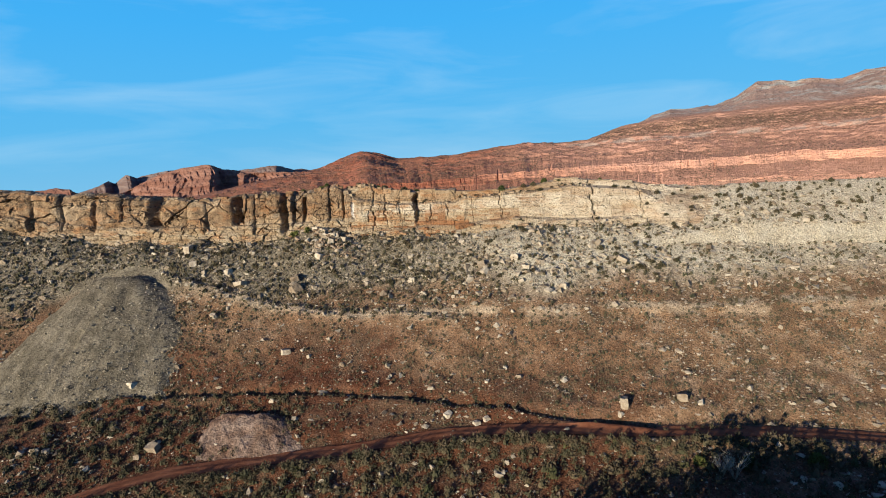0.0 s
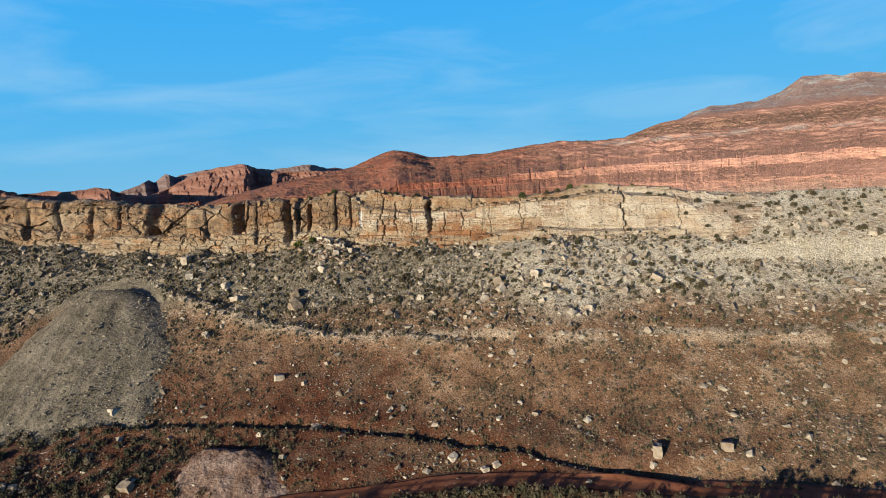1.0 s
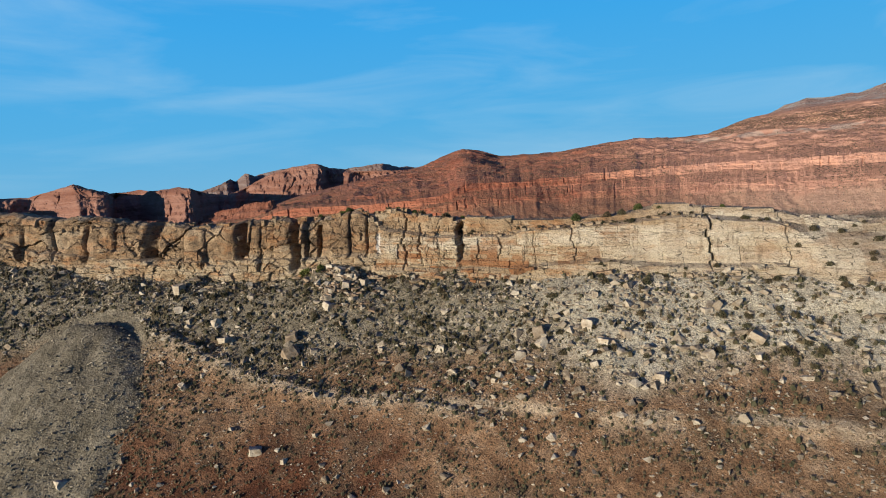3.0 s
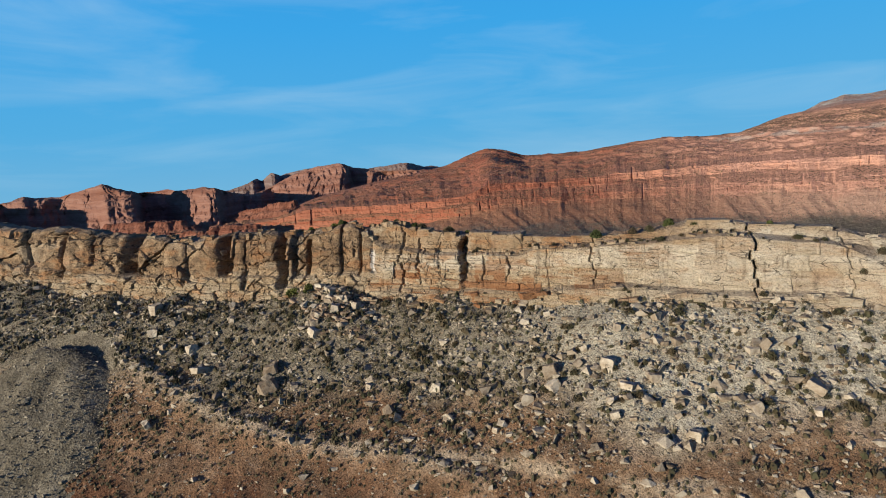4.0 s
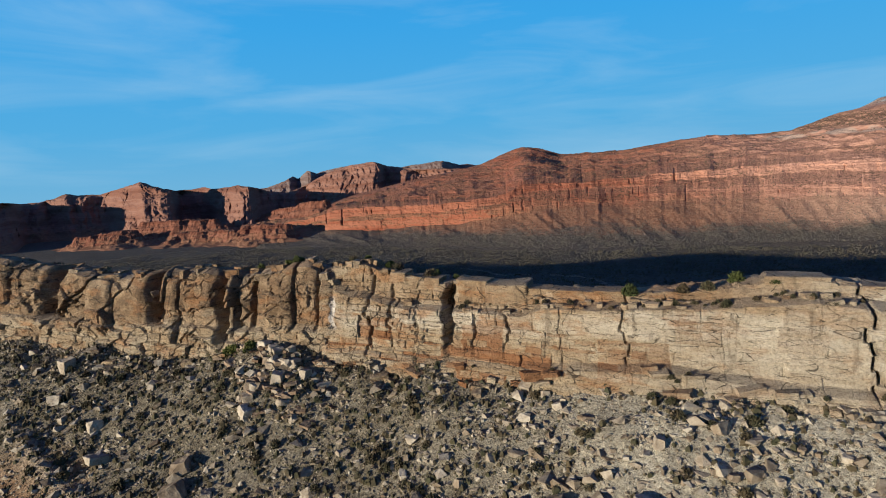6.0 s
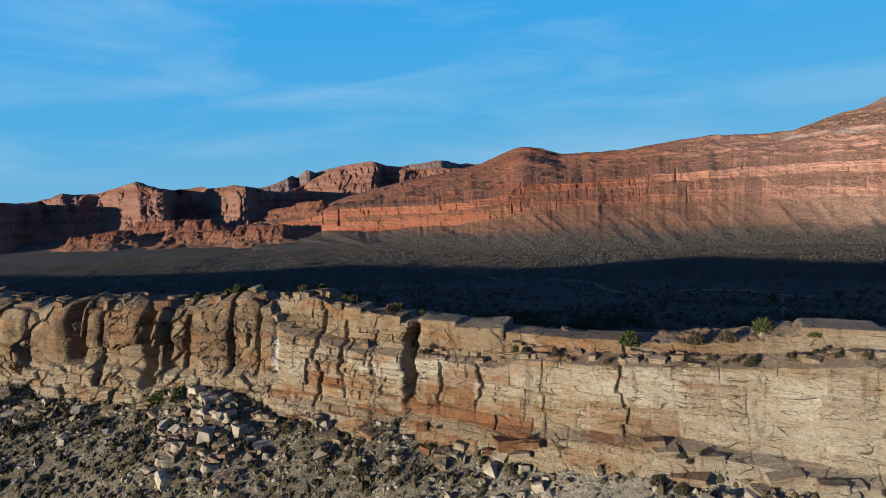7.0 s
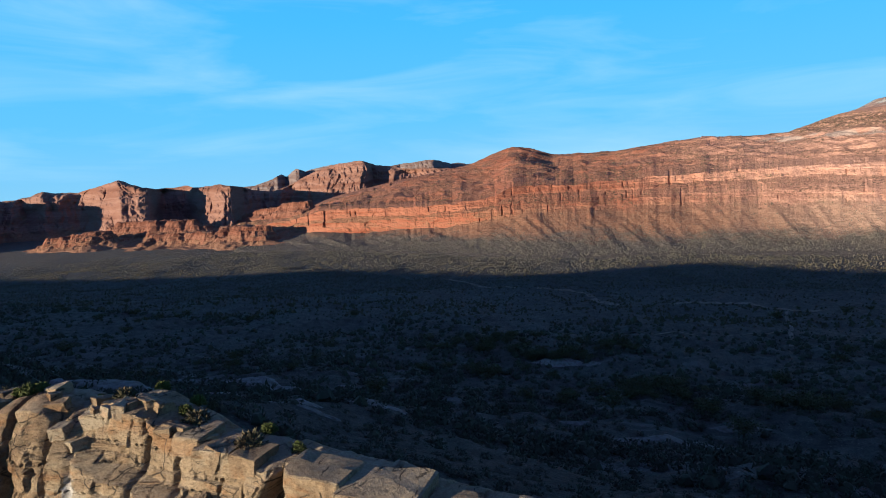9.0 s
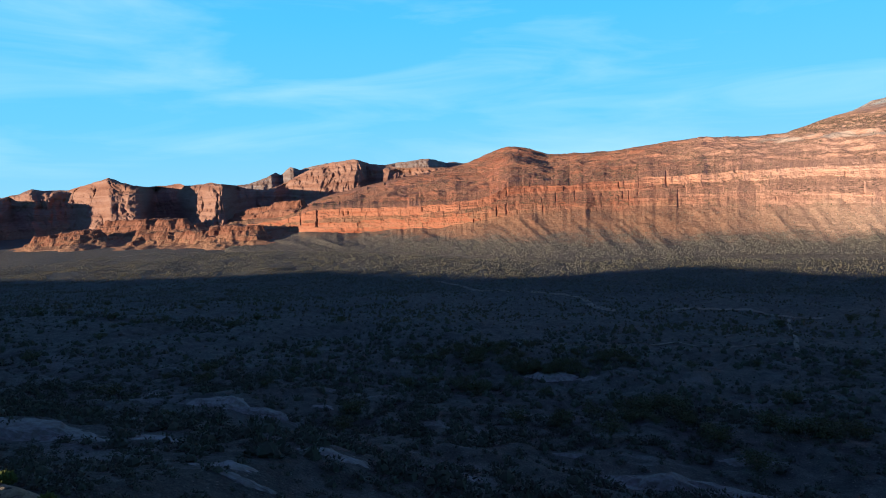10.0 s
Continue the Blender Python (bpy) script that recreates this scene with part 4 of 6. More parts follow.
# the mountains: promontories that come forward from west to east and break off, with shaded bays between them; bearing, distance and elevation of the crest
RSTEP = 0.09
raz = np.arange(-66, -10, RSTEP)
RANGE_LINE = [(-66, 1500, 0.3), (-60, 1420, 0.9), (-55, 1390, 0.5), (-52.8, 1420, 0.3), (-52.0, 1660, 0.2), (-50.96, 1640, 0.25), (-49.9, 1640, 0.48), (-48.95, 1630, 0.85), (-48.2, 1630, 0.65), (-46.6, 1600, 0.62), (-45.2, 1480, 1.0), (-43.6, 1400, 1.55),
              (-42.7, 1360, 1.15), (-41.9, 1335, 0.9), (-41.2, 1325, 0.72), (-40.7, 1700, 0.66), (-39.6, 1700, 0.66), (-38.4, 1640, 0.8), (-37.9, 1440, 0.6), (-35.8, 1290, 0.78), (-34.6, 1230, 0.62), (-34.1, 1580, 0.5), (-32.9, 1620, 0.12),
              (-31.4, 1620, -0.1), (-29.9, 1660, 0.35), (-28.6, 1640, 1.0), (-27.4, 1600, 1.6), (-25.3, 1540, 2.17), (-23.3, 1480, 2.32), (-22.7, 1470, 2.2), (-22.3, 1560, 2.0), (-21.6, 1540, 1.85), (-19.5, 1470, 1.45), (-16, 1430, 1.3), (-10, 1400, 1.0)]
r_crest, r_el = (np.interp(raz, [q[0] for q in RANGE_LINE], [q[k] for q in RANGE_LINE]) for k in (1, 2))
r_crest = np.convolve(np.pad(r_crest, 5, mode="edge"), np.hanning(13)[1:-1] / np.hanning(13).sum(), mode="valid")
r_z = up(r_crest, r_el)
r_deep = (r_z + 25) * 2.1
r_start = r_crest - r_deep


def range_shape(A, R, Z):
    s = np.radians(A) * 1450
    drop = np.clip((r_crest - R) / r_deep, 0, 1)
    face = ease(0.0, 0.12, drop) * ease(1.0, 0.8, drop)
    gully = ridged((s + 30 * (fbm(s / 60, R / 60, 201, 3) - 0.5)) / 52, R / 420, 207, 4)
    R2 = R + face * (85 * (gully - 0.6) + 40 * (fbm(s / 34, Z / 30, 203, 4, 0.6) - 0.5) + 8 * (ridged(s / 15, Z / 40, 205, 3) - 0.6))
    k = Z / 12.0 + 1.4 * fbm(s / 140, R / 200, 209, 3)
    strong = 0.2 + 0.8 * ease(0.45, 0.6, fbm(s / 70, Z / 20, 211, 3))
    Z = Z + face * strong * 0.25 * (ease(0.3, 0.8, k - np.floor(k)) - (k - np.floor(k))) * 12.0 + face * 11 * (fbm(s / 16, R / 16, 213, 3, 0.6) - 0.5)
    Z = Z + ease(0.05, 0.0, drop) * 4 * (fbm(s / 12, s * 0, 215, 4, 0.6) - 0.5)
    return R2, Z


mountains = far_sheet("mountain_range", raz,
                      [(r_start - 50, r_z * 0 - 32), (r_start, r_z * 0 - 25), (r_start + 0.14 * r_deep, -25 + 0.2 * (r_z + 25)), (r_start + 0.5 * r_deep, -25 + 0.48 * (r_z + 25)), (r_crest - 0.08 * r_deep, -25 + 0.95 * (r_z + 25)),
                       (r_crest, r_z), (r_crest + 160, r_z - 14), (r_crest + 420, r_z * 0 - 60)],
                      [2, 34, 40, 40, 14, 4, 3], range_shape, RANGE)
tagged(mountains, "eroded red rock mountains with deep gullies", "mountains", kind="structure")

# paler peaks a long way behind them
paz = np.arange(-36, -4, 0.09)
PEAK_LINE = [(-36, 0.2), (-33, 0.5), (-31.4, 1.0), (-30.6, 1.45), (-30.1, 1.2), (-29.25, 1.85), (-28.4, 1.6), (-27.3, 1.82), (-25.5, 2.0), (-22, 1.75), (-20.6, 1.72), (-19.6, 1.92), (-18.5, 1.9), (-17.2, 2.02), (-16, 1.95), (-14.9, 1.7), (-14.2, 1.78), (-13.5, 1.6), (-10, 1.3), (-4, 1.0)]
p_el = np.interp(paz, [q[0] for q in PEAK_LINE], [q[1] for q in PEAK_LINE])
p_crest = 2500 + np.interp(paz, [-36, -31, -30.3, -29, -28.4, -26, -19.7, -16.5, -15, -4], [120, 0, 90, -60, 60, -120, 60, -120, 100, 0])


def peak_shape(A, R, Z):
    s = np.radians(A) * 2500
    face = ease(p_crest + 5, p_crest - 60, R)
    R = R + face * (110 * (ridged(s / 85, R / 900, 241, 4) - 0.6) + 40 * (fbm(s / 22, Z / 30, 243, 4, 0.6) - 0.5))
    return R, Z + 5 * (fbm(s / 17, R / 60, 245, 4, 0.6) - 0.5)


peaks = far_sheet("distant_peaks", paz, [(p_crest - 500, p_el * 0 - 25), (p_crest - 220, up(2500, p_el - 1.5)), (p_crest - 70, up(2500, p_el - 0.35)), (p_crest, up(2500, p_el)), (p_crest + 300, up(2500, p_el) - 60)],
                  [14, 30, 12, 4], peak_shape, PALEPEAK)
tagged(peaks, "pale banded rock peaks far behind the red mountains", "mountains", kind="structure")

# low red bluffs at the mountains' feet: bearing, distance and elevation of their flat tops
BLUFFS = [[(-48.6, 1150, -2.6), (-46.9, 1120, -2.3), (-44.9, 1090, -2.45)], [(-44.3, 1180, -1.75), (-41.5, 1140, -1.8)], [(-40.4, 1150, -1.8), (-37.9, 1110, -1.9)], [(-41, 1020, -3.0), (-36, 960, -3.05)],
          [(-34.5, 960, -2.7), (-32.2, 930, -2.75)], [(-33.6, 1170, -1.7), (-30, 1090, -1.0), (-27.9, 1020, -0.75)]]


def on_plan(line):
    a, r, e = (np.array(v, float) for v in zip(*line))
    return HUB.x + r * np.sin(np.radians(a)), HUB.y + r * np.cos(np.radians(a)), HUB.z + r * np.tan(np.radians(e))


def bluff_height(X, Y, line, top):
    """A flat-topped bluff along a line: a cliff below its rim and a skirt of talus under that."""
    lx, ly, lz = on_plan(line)
    best = np.full(X.shape, -200.0)
    for k in range(len(lx) - 1):
        dx, dy = lx[k + 1] - lx[k], ly[k + 1] - ly[k]
        t = np.clip(((X - lx[k]) * dx + (Y - ly[k]) * dy) / (dx * dx + dy * dy), 0, 1)
        d = np.maximum(np.hypot(X - lx[k] - t * dx, Y - ly[k] - t * dy) - top, 0)
        z = lz[k] + t * (lz[k + 1] - lz[k])
        tall = z + 26
        best = np.maximum(best, z - np.interp(d / np.maximum(tall, 1), [0, 0.1, 0.3, 0.42, 0.7, 0.85, 2.2, 3], [0, 0.2, 0.27, 0.45, 0.53, 0.68, 1.02, 1.2]) * tall)
    return best


FA, FR = np.meshgrid(np.arange(-60, -24, 0.1), np.arange(860, 1290, 3.0))
FX, FY = HUB.x + FR * np.sin(np.radians(FA)), HUB.y + FR * np.cos(np.radians(FA))
bend_x, bend_y = FX + 75 * (fbm(FX / 62, FY / 62, 221, 5, 0.6) - 0.5), FY + 75 * (fbm(FX / 62, FY / 62, 225, 5, 0.6) - 0.5)
FZ = np.full(FX.shape, -40.0)
for line in BLUFFS:
    FZ = np.maximum(FZ, bluff_height(bend_x, bend_y, [(a, r_, e - 0.25) for a, r_, e in line], 8.0))
FZ = FZ + ease(-26, -16, FZ) * (7 * (ridged(FX / 40, FY / 40, 217, 4) - 0.6) + 4 * (fbm(FX / 9, FY / 9, 219, 4, 0.6) - 0.5))
bluffs = sheet("bluffs", FX, FY, np.where(FZ < -27, -33, FZ), BLUFF, smooth=False, keep=(lambda m: m[:-1, :-1] | m[1:, :-1] | m[:-1, 1:] | m[1:, 1:])(FZ > -29))
tagged(bluffs, "low red layered bluffs at the foot of the mountains", "bluffs", kind="structure")


# ---- gravel heaps ----
def heap(name, peak, along, steep, reach, material, seed, spacing=0.4, rough=0.45):
    """A heap tipped out along a short line: it falls evenly from it and ends where it meets the ground."""
    hx, hy = np.meshgrid(np.arange(peak[0] - reach, peak[0] + along[0] + reach, spacing), np.arange(peak[1] - reach, peak[1] + reach * 0.6, spacing))
    px, py = hx - peak[0], hy - peak[1]
    n2 = along[0] ** 2 + along[1] ** 2
    s = np.clip((px * along[0] + py * along[1]) / n2, 0, 1)
    dx, dy = px - s * along[0], py - s * along[1]
    d = np.hypot(np.where(dx > 0, 0.6, 1.0) * dx, dy) * (1 + 0.1 * (fbm(hx / 5, hy / 5, seed + 5, 3) - 0.5))
    ang = np.arctan2(dx, -dy)
    z = peak[2] - steep * np.sqrt(d * d + 1.2) + reach / 26 * ease(0, 8, d) * (ridged(ang * 3.6 + s * 2.4, d / 50, seed, 4) - 0.5) + rough * (fbm(hx / 1.2, hy / 1.2, seed + 3, 4, 0.65) - 0.5) + 2.5 * (rough - 0.45) * (fbm(hx / 3.5, hy / 3.5, seed + 7, 3) - 0.5)
    g = height(hx, hy)
    near = z > g - 0.25
    keep = near[:-1, :-1] | near[1:, :-1] | near[:-1, 1:] | near[1:, 1:]
    return sheet(name, hx, hy, np.where(near, z, g - 0.25), material, keep=keep)


gravel = heap("mound", (-70.5, 121.5, 25.0), (4.6, -0.3), 0.72, 30, GRAVEL, 111)
tagged(gravel, "tall heap of loose grey gravel tipped down the slope", "gravel heap")
spoil = heap("spoil_mound", (-36.0, 90.6, 6.3), (6.0, -1.2), 0.66, 8, SPOIL, 121, 0.2, 0.75)
tagged(spoil, "low mound of pale pinkish spoil beside the road", "spoil mound")


# ---- what stands on the land ----
def on_cliff(x, y):
    """The height of the cliff's upper side at a place, or of the ground where it lies higher."""
    z = height(x, y)
    x, y, z = (np.atleast_1d(np.asarray(v, float)).copy() for v in (x, y, z))
    for i in range(len(x)):
        j = min(np.searchsorted(cu, x[i]), len(cu) - 1)
        ys, zs = CY[:, j], CZ[:, j]
        hit = (np.minimum(ys[:-1], ys[1:]) <= y[i]) & (np.maximum(ys[:-1], ys[1:]) >= y[i])
        if hit.any():
            z[i] = max(z[i], np.maximum(zs[:-1], zs[1:])[hit].max())
    return z


rng = np.random.default_rng(7)


def rock_bm(seed, boxy=0.75, flat=0.8, bevel=0.03):
    """An angular block about 1 m across, split from a cube by a few planes: its underside lies at z = -0.25."""
    r = random.Random(seed)
    bm = bmesh.new()
    bmesh.ops.create_cube(bm, size=1.0)
    for v in bm.verts:
        v.co = Vector((v.co.x * r.uniform(0.82, 1.12), v.co.y * r.uniform(0.7, 0.95), v.co.z * flat * r.uniform(0.85, 1.1)))
    for _ in range(3 + round(7 * (1 - boxy))):
        way_ = Vector((r.gauss(0, 1), r.gauss(0, 1), r.gauss(0, 0.7))).normalized()
        reach = (abs(way_.x) * 0.5 + abs(way_.y) * 0.42 + abs(way_.z) * 0.5 * flat) * r.uniform(0.62 + 0.25 * boxy, 0.97)
        bmesh.ops.bisect_plane(bm, geom=bm.verts[:] + bm.edges[:] + bm.faces[:], plane_co=way_ * reach, plane_no=way_, clear_outer=True)
        bmesh.ops.holes_fill(bm, edges=[e for e in bm.edges if e.is_boundary])
    bmesh.ops.bevel(bm, geom=list(bm.edges), offset=bevel, segments=1, affect="EDGES", profile=0.6, clamp_overlap=True)
    bmesh.ops.triangulate(bm, faces=bm.faces)
    for _ in range(2):
        bmesh.ops.subdivide_edges(bm, edges=[e for e in bm.edges if e.calc_length() > 0.26], cuts=1)
        bmesh.ops.triangulate(bm, faces=bm.faces)
    for v in bm.verts:
        v.co += noise.noise_vector(v.co * 2.3 + Vector((seed, 0, 0))) * 0.05 + noise.noise_vector(v.co * 7.0 + Vector((0, seed, 0))) * 0.02
    return bm


def to_mesh(name, bm, material):
    me = bpy.data.meshes.new(name)
    bm.to_mesh(me)
    bm.free()
    me.materials.append(material)
    return me


SLABROCKS = [to_mesh("boulder", rock_bm(140 + k, 0.55, (0.26, 0.34, 0.2)[k % 3], 0.02), FALLEN) for k in range(6)]
ROCKS = [to_mesh("boulder", rock_bm(40 + k, (0.25, 0.05, 0.15, 0.3)[k % 4], (0.8, 0.65, 0.9, 0.42)[k % 4], 0.025), BOULDER) for k in range(12)]


def tilt_matrix(x, y, z, size, r, lean=14):
    s = Matrix.Diagonal((size * r.uniform(0.85, 1.15), size * r.uniform(0.8, 1.1), size * r.uniform(0.8, 1.1), 1.0))
    return pose(x, y, z, r.uniform(-lean, lean) + 14, r.uniform(-lean, lean), r.uniform(0, 360)) @ s


def boulder(x, y, size, seed, group, label="angular pale sandstone boulder lying on the slope", kind=None):
    r = random.Random(seed)
    mesh = SLABROCKS[-kind % 6] if kind is not None and kind < 0 else ROCKS[kind if kind is not None else r.randrange(len(ROCKS))]
    ob = new("boulder", mesh)
    size = size * 0.56
    ob.matrix_world = tilt_matrix(x, y, float(height(x, y)) + size * 0.08, size, r)
    return tagged(ob, label, "boulder", group)


TALUS = [(-42.2, 119.9, 5.0), (-30.3, 117.2, 4.4), (-26.9, 125.1, 3.2), (-54.0, 125.8, 3.2), (-56.5, 130.0, 3.8), (-51.0, 123.9, 1.9), (-31.1, 119.8, 3.6), (-45.7, 123.4, 2.8),
         (-25.0, 128.6, 3.2), (-24.0, 130.6, 2.7), (2.8, 128.4, 2.6), (4.7, 127.0, 1.7), (13.1, 116.0, 3.2), (17.7, 114.4, 2.9), (15.1, 113.4, 3.3), (6.6, 116.8, 3.6)]
TALUS_LOW = [(7.0, 114.7, 2.7), (10.9, 116.0, 1.3), (19.3, 118.4, 1.9), (-2.0, 119.2, 1.4), (11.9, 119.6, 1.2), (-16.3, 117.7, 1.7), (-14.5, 122.4, 1.9), (-7.5, 120.4, 1.8), (-26.7, 117.6, 2.1),
             (33.2, 112.8, 4.7), (32.6, 110.6, 2.1), (27.1, 111.0, 2.5), (21.0, 108.2, 2.3), (15.3, 109.8, 1.6), (17.6, 114.5, 1.8), (13.2, 112.0, 1.8), (5.3, 112.6, 2.0), (0.8, 110.8, 1.5), (2.4, 109.9, 1.5),
             (-16.4, 110.7, 1.6), (20.2, 111.7, 1.6), (20.6, 115.7, 1.2)]
LOWER = [(-55.0, 99.1, 3.0), (-76.7, 101.5, 3.2), (10.6, 93.0, 2.2), (5.4, 92.6, 1.6), (-1.0, 87.8, 2.0), (3.2, 85.6, 2.0), (4.7, 86.1, 1.6), (33.3, 84.6, 2.5), (5.5, 76.2, 2.6), (-45.4, 85.7, 3.4),
         (24.9, 85.0, 3.0), (59.2, 98.5, 2.8), (-29.3, 102.9, 2.8), (-63.4, 85.7, 2.2), (-65.4, 85.4, 2.0), (-62.0, 86.1, 2.1), (-47.4, 84.5, 1.7), (-21.5, 94.9, 2.5), (-26.5, 103.4, 1.3), (-25.0, 102.0, 1.5)]
for k, (x, y, s) in enumerate(TALUS + TALUS_LOW):
    boulder(x, y, s, 300 + k, "boulders on the grey talus", kind=3 if s > 4.6 else None)
for k, (x, y, s) in enumerate(LOWER):
    boulder(x, y, s, 400 + k, "boulders on the red slope", "pale sandstone boulder on the red soil")

# rockfall below the cliff: tumbled slabs
r = random.Random(5)
for k in range(110):
    t = r.random()
    x = -26.5 + r.gauss(0, 3.0) + 2.0 * t
    y = float(crest(x)) - 4.2 - 8.0 * t
    boulder(x, y, r.uniform(0.9, 2.9), 500 + k, "fallen slabs under the cliff", "reddish brown slab in a tumbled rockfall", kind=-r.randrange(1, 7) if r.random() < 0.75 else None)
# blocks along the cliff's foot and over the talus
for k in range(150):
    x = r.uniform(-62, 44)
    q = -4.5 - abs(r.gauss(0, 1)) * 9
    s = min(2.4, 0.5 + 0.6 * r.paretovariate(2.6) - 0.3)
    if r.random() < 0.4:
        x = r.gauss(14, 10)
        q = -6 - abs(r.gauss(0, 8))
    boulder(x, float(crest(x)) + q, s, 700 + k, "smaller boulders on the talus", "small angular sandstone boulder among the scrub")


def crowd(name, base_verts, base_faces, places, scales, turns, material, squash=None):
    """Many copies of one of several small shapes, joined."""
    verts, faces, n = [], [], 0
    which = rng.integers(0, len(base_verts), len(places))
    for k in range(len(base_verts)):
        idx = np.where(which == k)[0]
        v = np.asarray(base_verts[k])
        c, s = np.cos(turns[idx])[:, None], np.sin(turns[idx])[:, None]
        sc = scales[idx][:, None]
        sq = squash[idx][:, None] if squash is not None else 1.0
        x, y, z = v[None, :, 0] * sc, v[None, :, 1] * sc * (0.75 + 0.25 * sq), v[None, :, 2] * sc * sq
        P = np.stack([x * c - y * s, x * s + y * c, z], -1) + places[idx][:, None, :]
        F = np.asarray(base_faces[k])[None] + (np.arange(len(idx)) * len(v))[:, None, None] + n
        verts.append(P.reshape(-1, 3))
        faces.append(F.reshape(-1, F.shape[-1]))
        n += len(idx) * len(v)
    ob = mesh_object(name, np.concatenate(verts), np.concatenate(faces), material)
    return ob


def chip(seed):
    """A small stone of a few faces."""
    r = random.Random(seed)
    bm = bmesh.new()
    for _ in range(9):
        v = Vector((r.gauss(0, 1), r.gauss(0, 1), r.gauss(0, 1))).normalized()
        bm.verts.new((v.x * 0.5, v.y * 0.42, v.z * 0.36))
    bmesh.ops.convex_hull(bm, input=bm.verts)
    bmesh.ops.triangulate(bm, faces=bm.faces)
    bm.verts.index_update()
    out = [tuple(v.co) for v in bm.verts], [[v.index for v in f.verts] for f in bm.faces]
    bm.free()
    return out


CHIPS = [chip(k) for k in range(10)]


def scatter(n, x0, x1, q0, q1, weight):
    """Places between two bearings along the crest and two distances from it, thinned by a weight."""
    x, q = rng.uniform(x0, x1, n), rng.uniform(q0, q1, n)
    y = crest(x) + q
    keep = rng.random(n) < weight(x, y, q)
    return x[keep], y[keep], q[keep]


def stony(x, y, q):
    w = 0.27 + 0.9 * ease(-27, -14, q) * (0.45 + 0.55 * ease(0.42, 0.6, fbm(x / 7, y / 7, 131)))
    w = w + 0.5 * ease(0.55, 0.68, fbm(x / 9, y / 6, 133))
    w = w + 1.0 * np.exp(-((y - spur_y(x)) / 1.1) ** 2) * (x > -60) * (x < 4) + 0.5 * np.exp(-((y - ledge_y(x)) / 0.8) ** 2) * (x > -20)
    w = w + 0.5 * ease(30, 60, x) * ease(0.45, 0.6, fbm(x / 6, y / 6, 135))
    on_heap = (np.hypot(x + 68, (y - 108) * 0.8) < 15)
    return np.where(abs(y - road_y(x)) < 2.4, 0.02, np.where(on_heap, 0.03, w))


top = np.array([v.co for v in gravel.data.vertices])
top = top[rng.integers(0, len(top), 9000)] + rng.normal(0, 0.25, (9000, 3)) * (1, 1, 0)
coarse = ease(-74, -60, top[:, 0] + 6 * (fbm(top[:, 0] / 3, top[:, 1] / 14, 137) - 0.5))
top = top[rng.random(9000) < 0.25 + 0.75 * coarse]
pebbles = crowd("gravel", [c[0] for c in CHIPS], [c[1] for c in CHIPS], top, np.minimum(0.75, 0.17 * (rng.pareto(2.4, len(top)) + 1)), rng.uniform(0, 6.28, len(top)), PEBBLE, rng.uniform(0.6, 1.1, len(top)))
tagged(pebbles, "loose grey stones lying over the gravel mound", "gravel", kind="stuff")
sx, sy, sq = scatter(54000, -112, 80, -72, -3.5, stony)
size = np.minimum(1.5, 0.22 * (rng.pareto(2.2, len(sx)) + 1)) * (1 + 0.35 * ease(-28, -22, sq))
places = np.stack([sx, sy, height(sx, sy) + 0.1 * size], -1)
stones = crowd("loose_stones", [c[0] for c in CHIPS], [c[1] for c in CHIPS], places, size, rng.uniform(0, 6.28, len(sx)), RUBBLE, rng.uniform(0.5, 1.1, len(sx)))
tagged(stones, "loose angular sandstone rubble over the slope", "rubble", kind="stuff")


# ---- shrubs ----
def shrub_shape(seed, leaves=46, dome=True, around=7):
    """A low desert shrub 1 m across: a lumpy heart with tufts of leaves round it."""
    r = random.Random(seed)
    verts, faces = [], []
    if dome:
        start = []
        for z, rad in ((0.0, 0.27), (0.22, 0.28), (0.4, 0.14)):
            start.append(len(verts))
            for k in range(around):
                a = 6.283 * k / around
                f = rad * r.uniform(0.65, 1.15)
                verts.append((f * math.cos(a), f * math.sin(a), z * r.uniform(0.8, 1.15)))
        for lo, hi in zip(start, start[1:]):
            for k in range(around):
                a, b, c, d = lo + k, lo + (k + 1) % around, hi + (k + 1) % around, hi + k
                faces += [[a, b, c], [a, c, d]]
        verts.append((0, 0, 0.44))
        faces += [[start[2] + k, start[2] + (k + 1) % around, len(verts) - 1] for k in range(around)]
    for _ in range(leaves):
        a, e = r.uniform(0, 6.283), math.asin(r.uniform(0.05, 1))
        d = Vector((math.cos(a) * math.cos(e), math.sin(a) * math.cos(e), math.sin(e)))
        p = Vector((d.x * 0.46, d.y * 0.46, d.z * 0.6)) * r.uniform(0.72, 1.12)
        side_ = Vector((r.gauss(0, 1), r.gauss(0, 1), r.gauss(0, 1))).normalized() * r.uniform(0.05, 0.1)
        tip = (d + Vector((r.gauss(0, 0.4), r.gauss(0, 0.4), r.uniform(0, 0.7)))).normalized() * r.uniform(0.1, 0.22)
        n = len(verts)
        verts += [tuple(p - side_), tuple(p + side_), tuple(p + tip)]
        faces.append([n, n + 1, n + 2])
    return verts, faces


# light painted into the sage: paled on the sunlit talus, darkened in the shaded valley
LITSAGE = make_leaf_material("sunlit_sage", (0.15, 0.125, 0.095), (0.075, 0.071, 0.054))
SHADESAGE = make_leaf_material("shaded_sage", (0.08, 0.074, 0.052), (0.055, 0.062, 0.038))
OLIVE = make_leaf_material("olive_leaves", (0.085, 0.078, 0.034), (0.062, 0.068, 0.028))
BUSHES = [shrub_shape(900 + k, 64) for k in range(6)]
TUFTS = [shrub_shape(950 + k, 10, around=4) for k in range(6)]
NEAR_BUSHES = [shrub_shape(960 + k, 42, around=5) for k in range(6)]
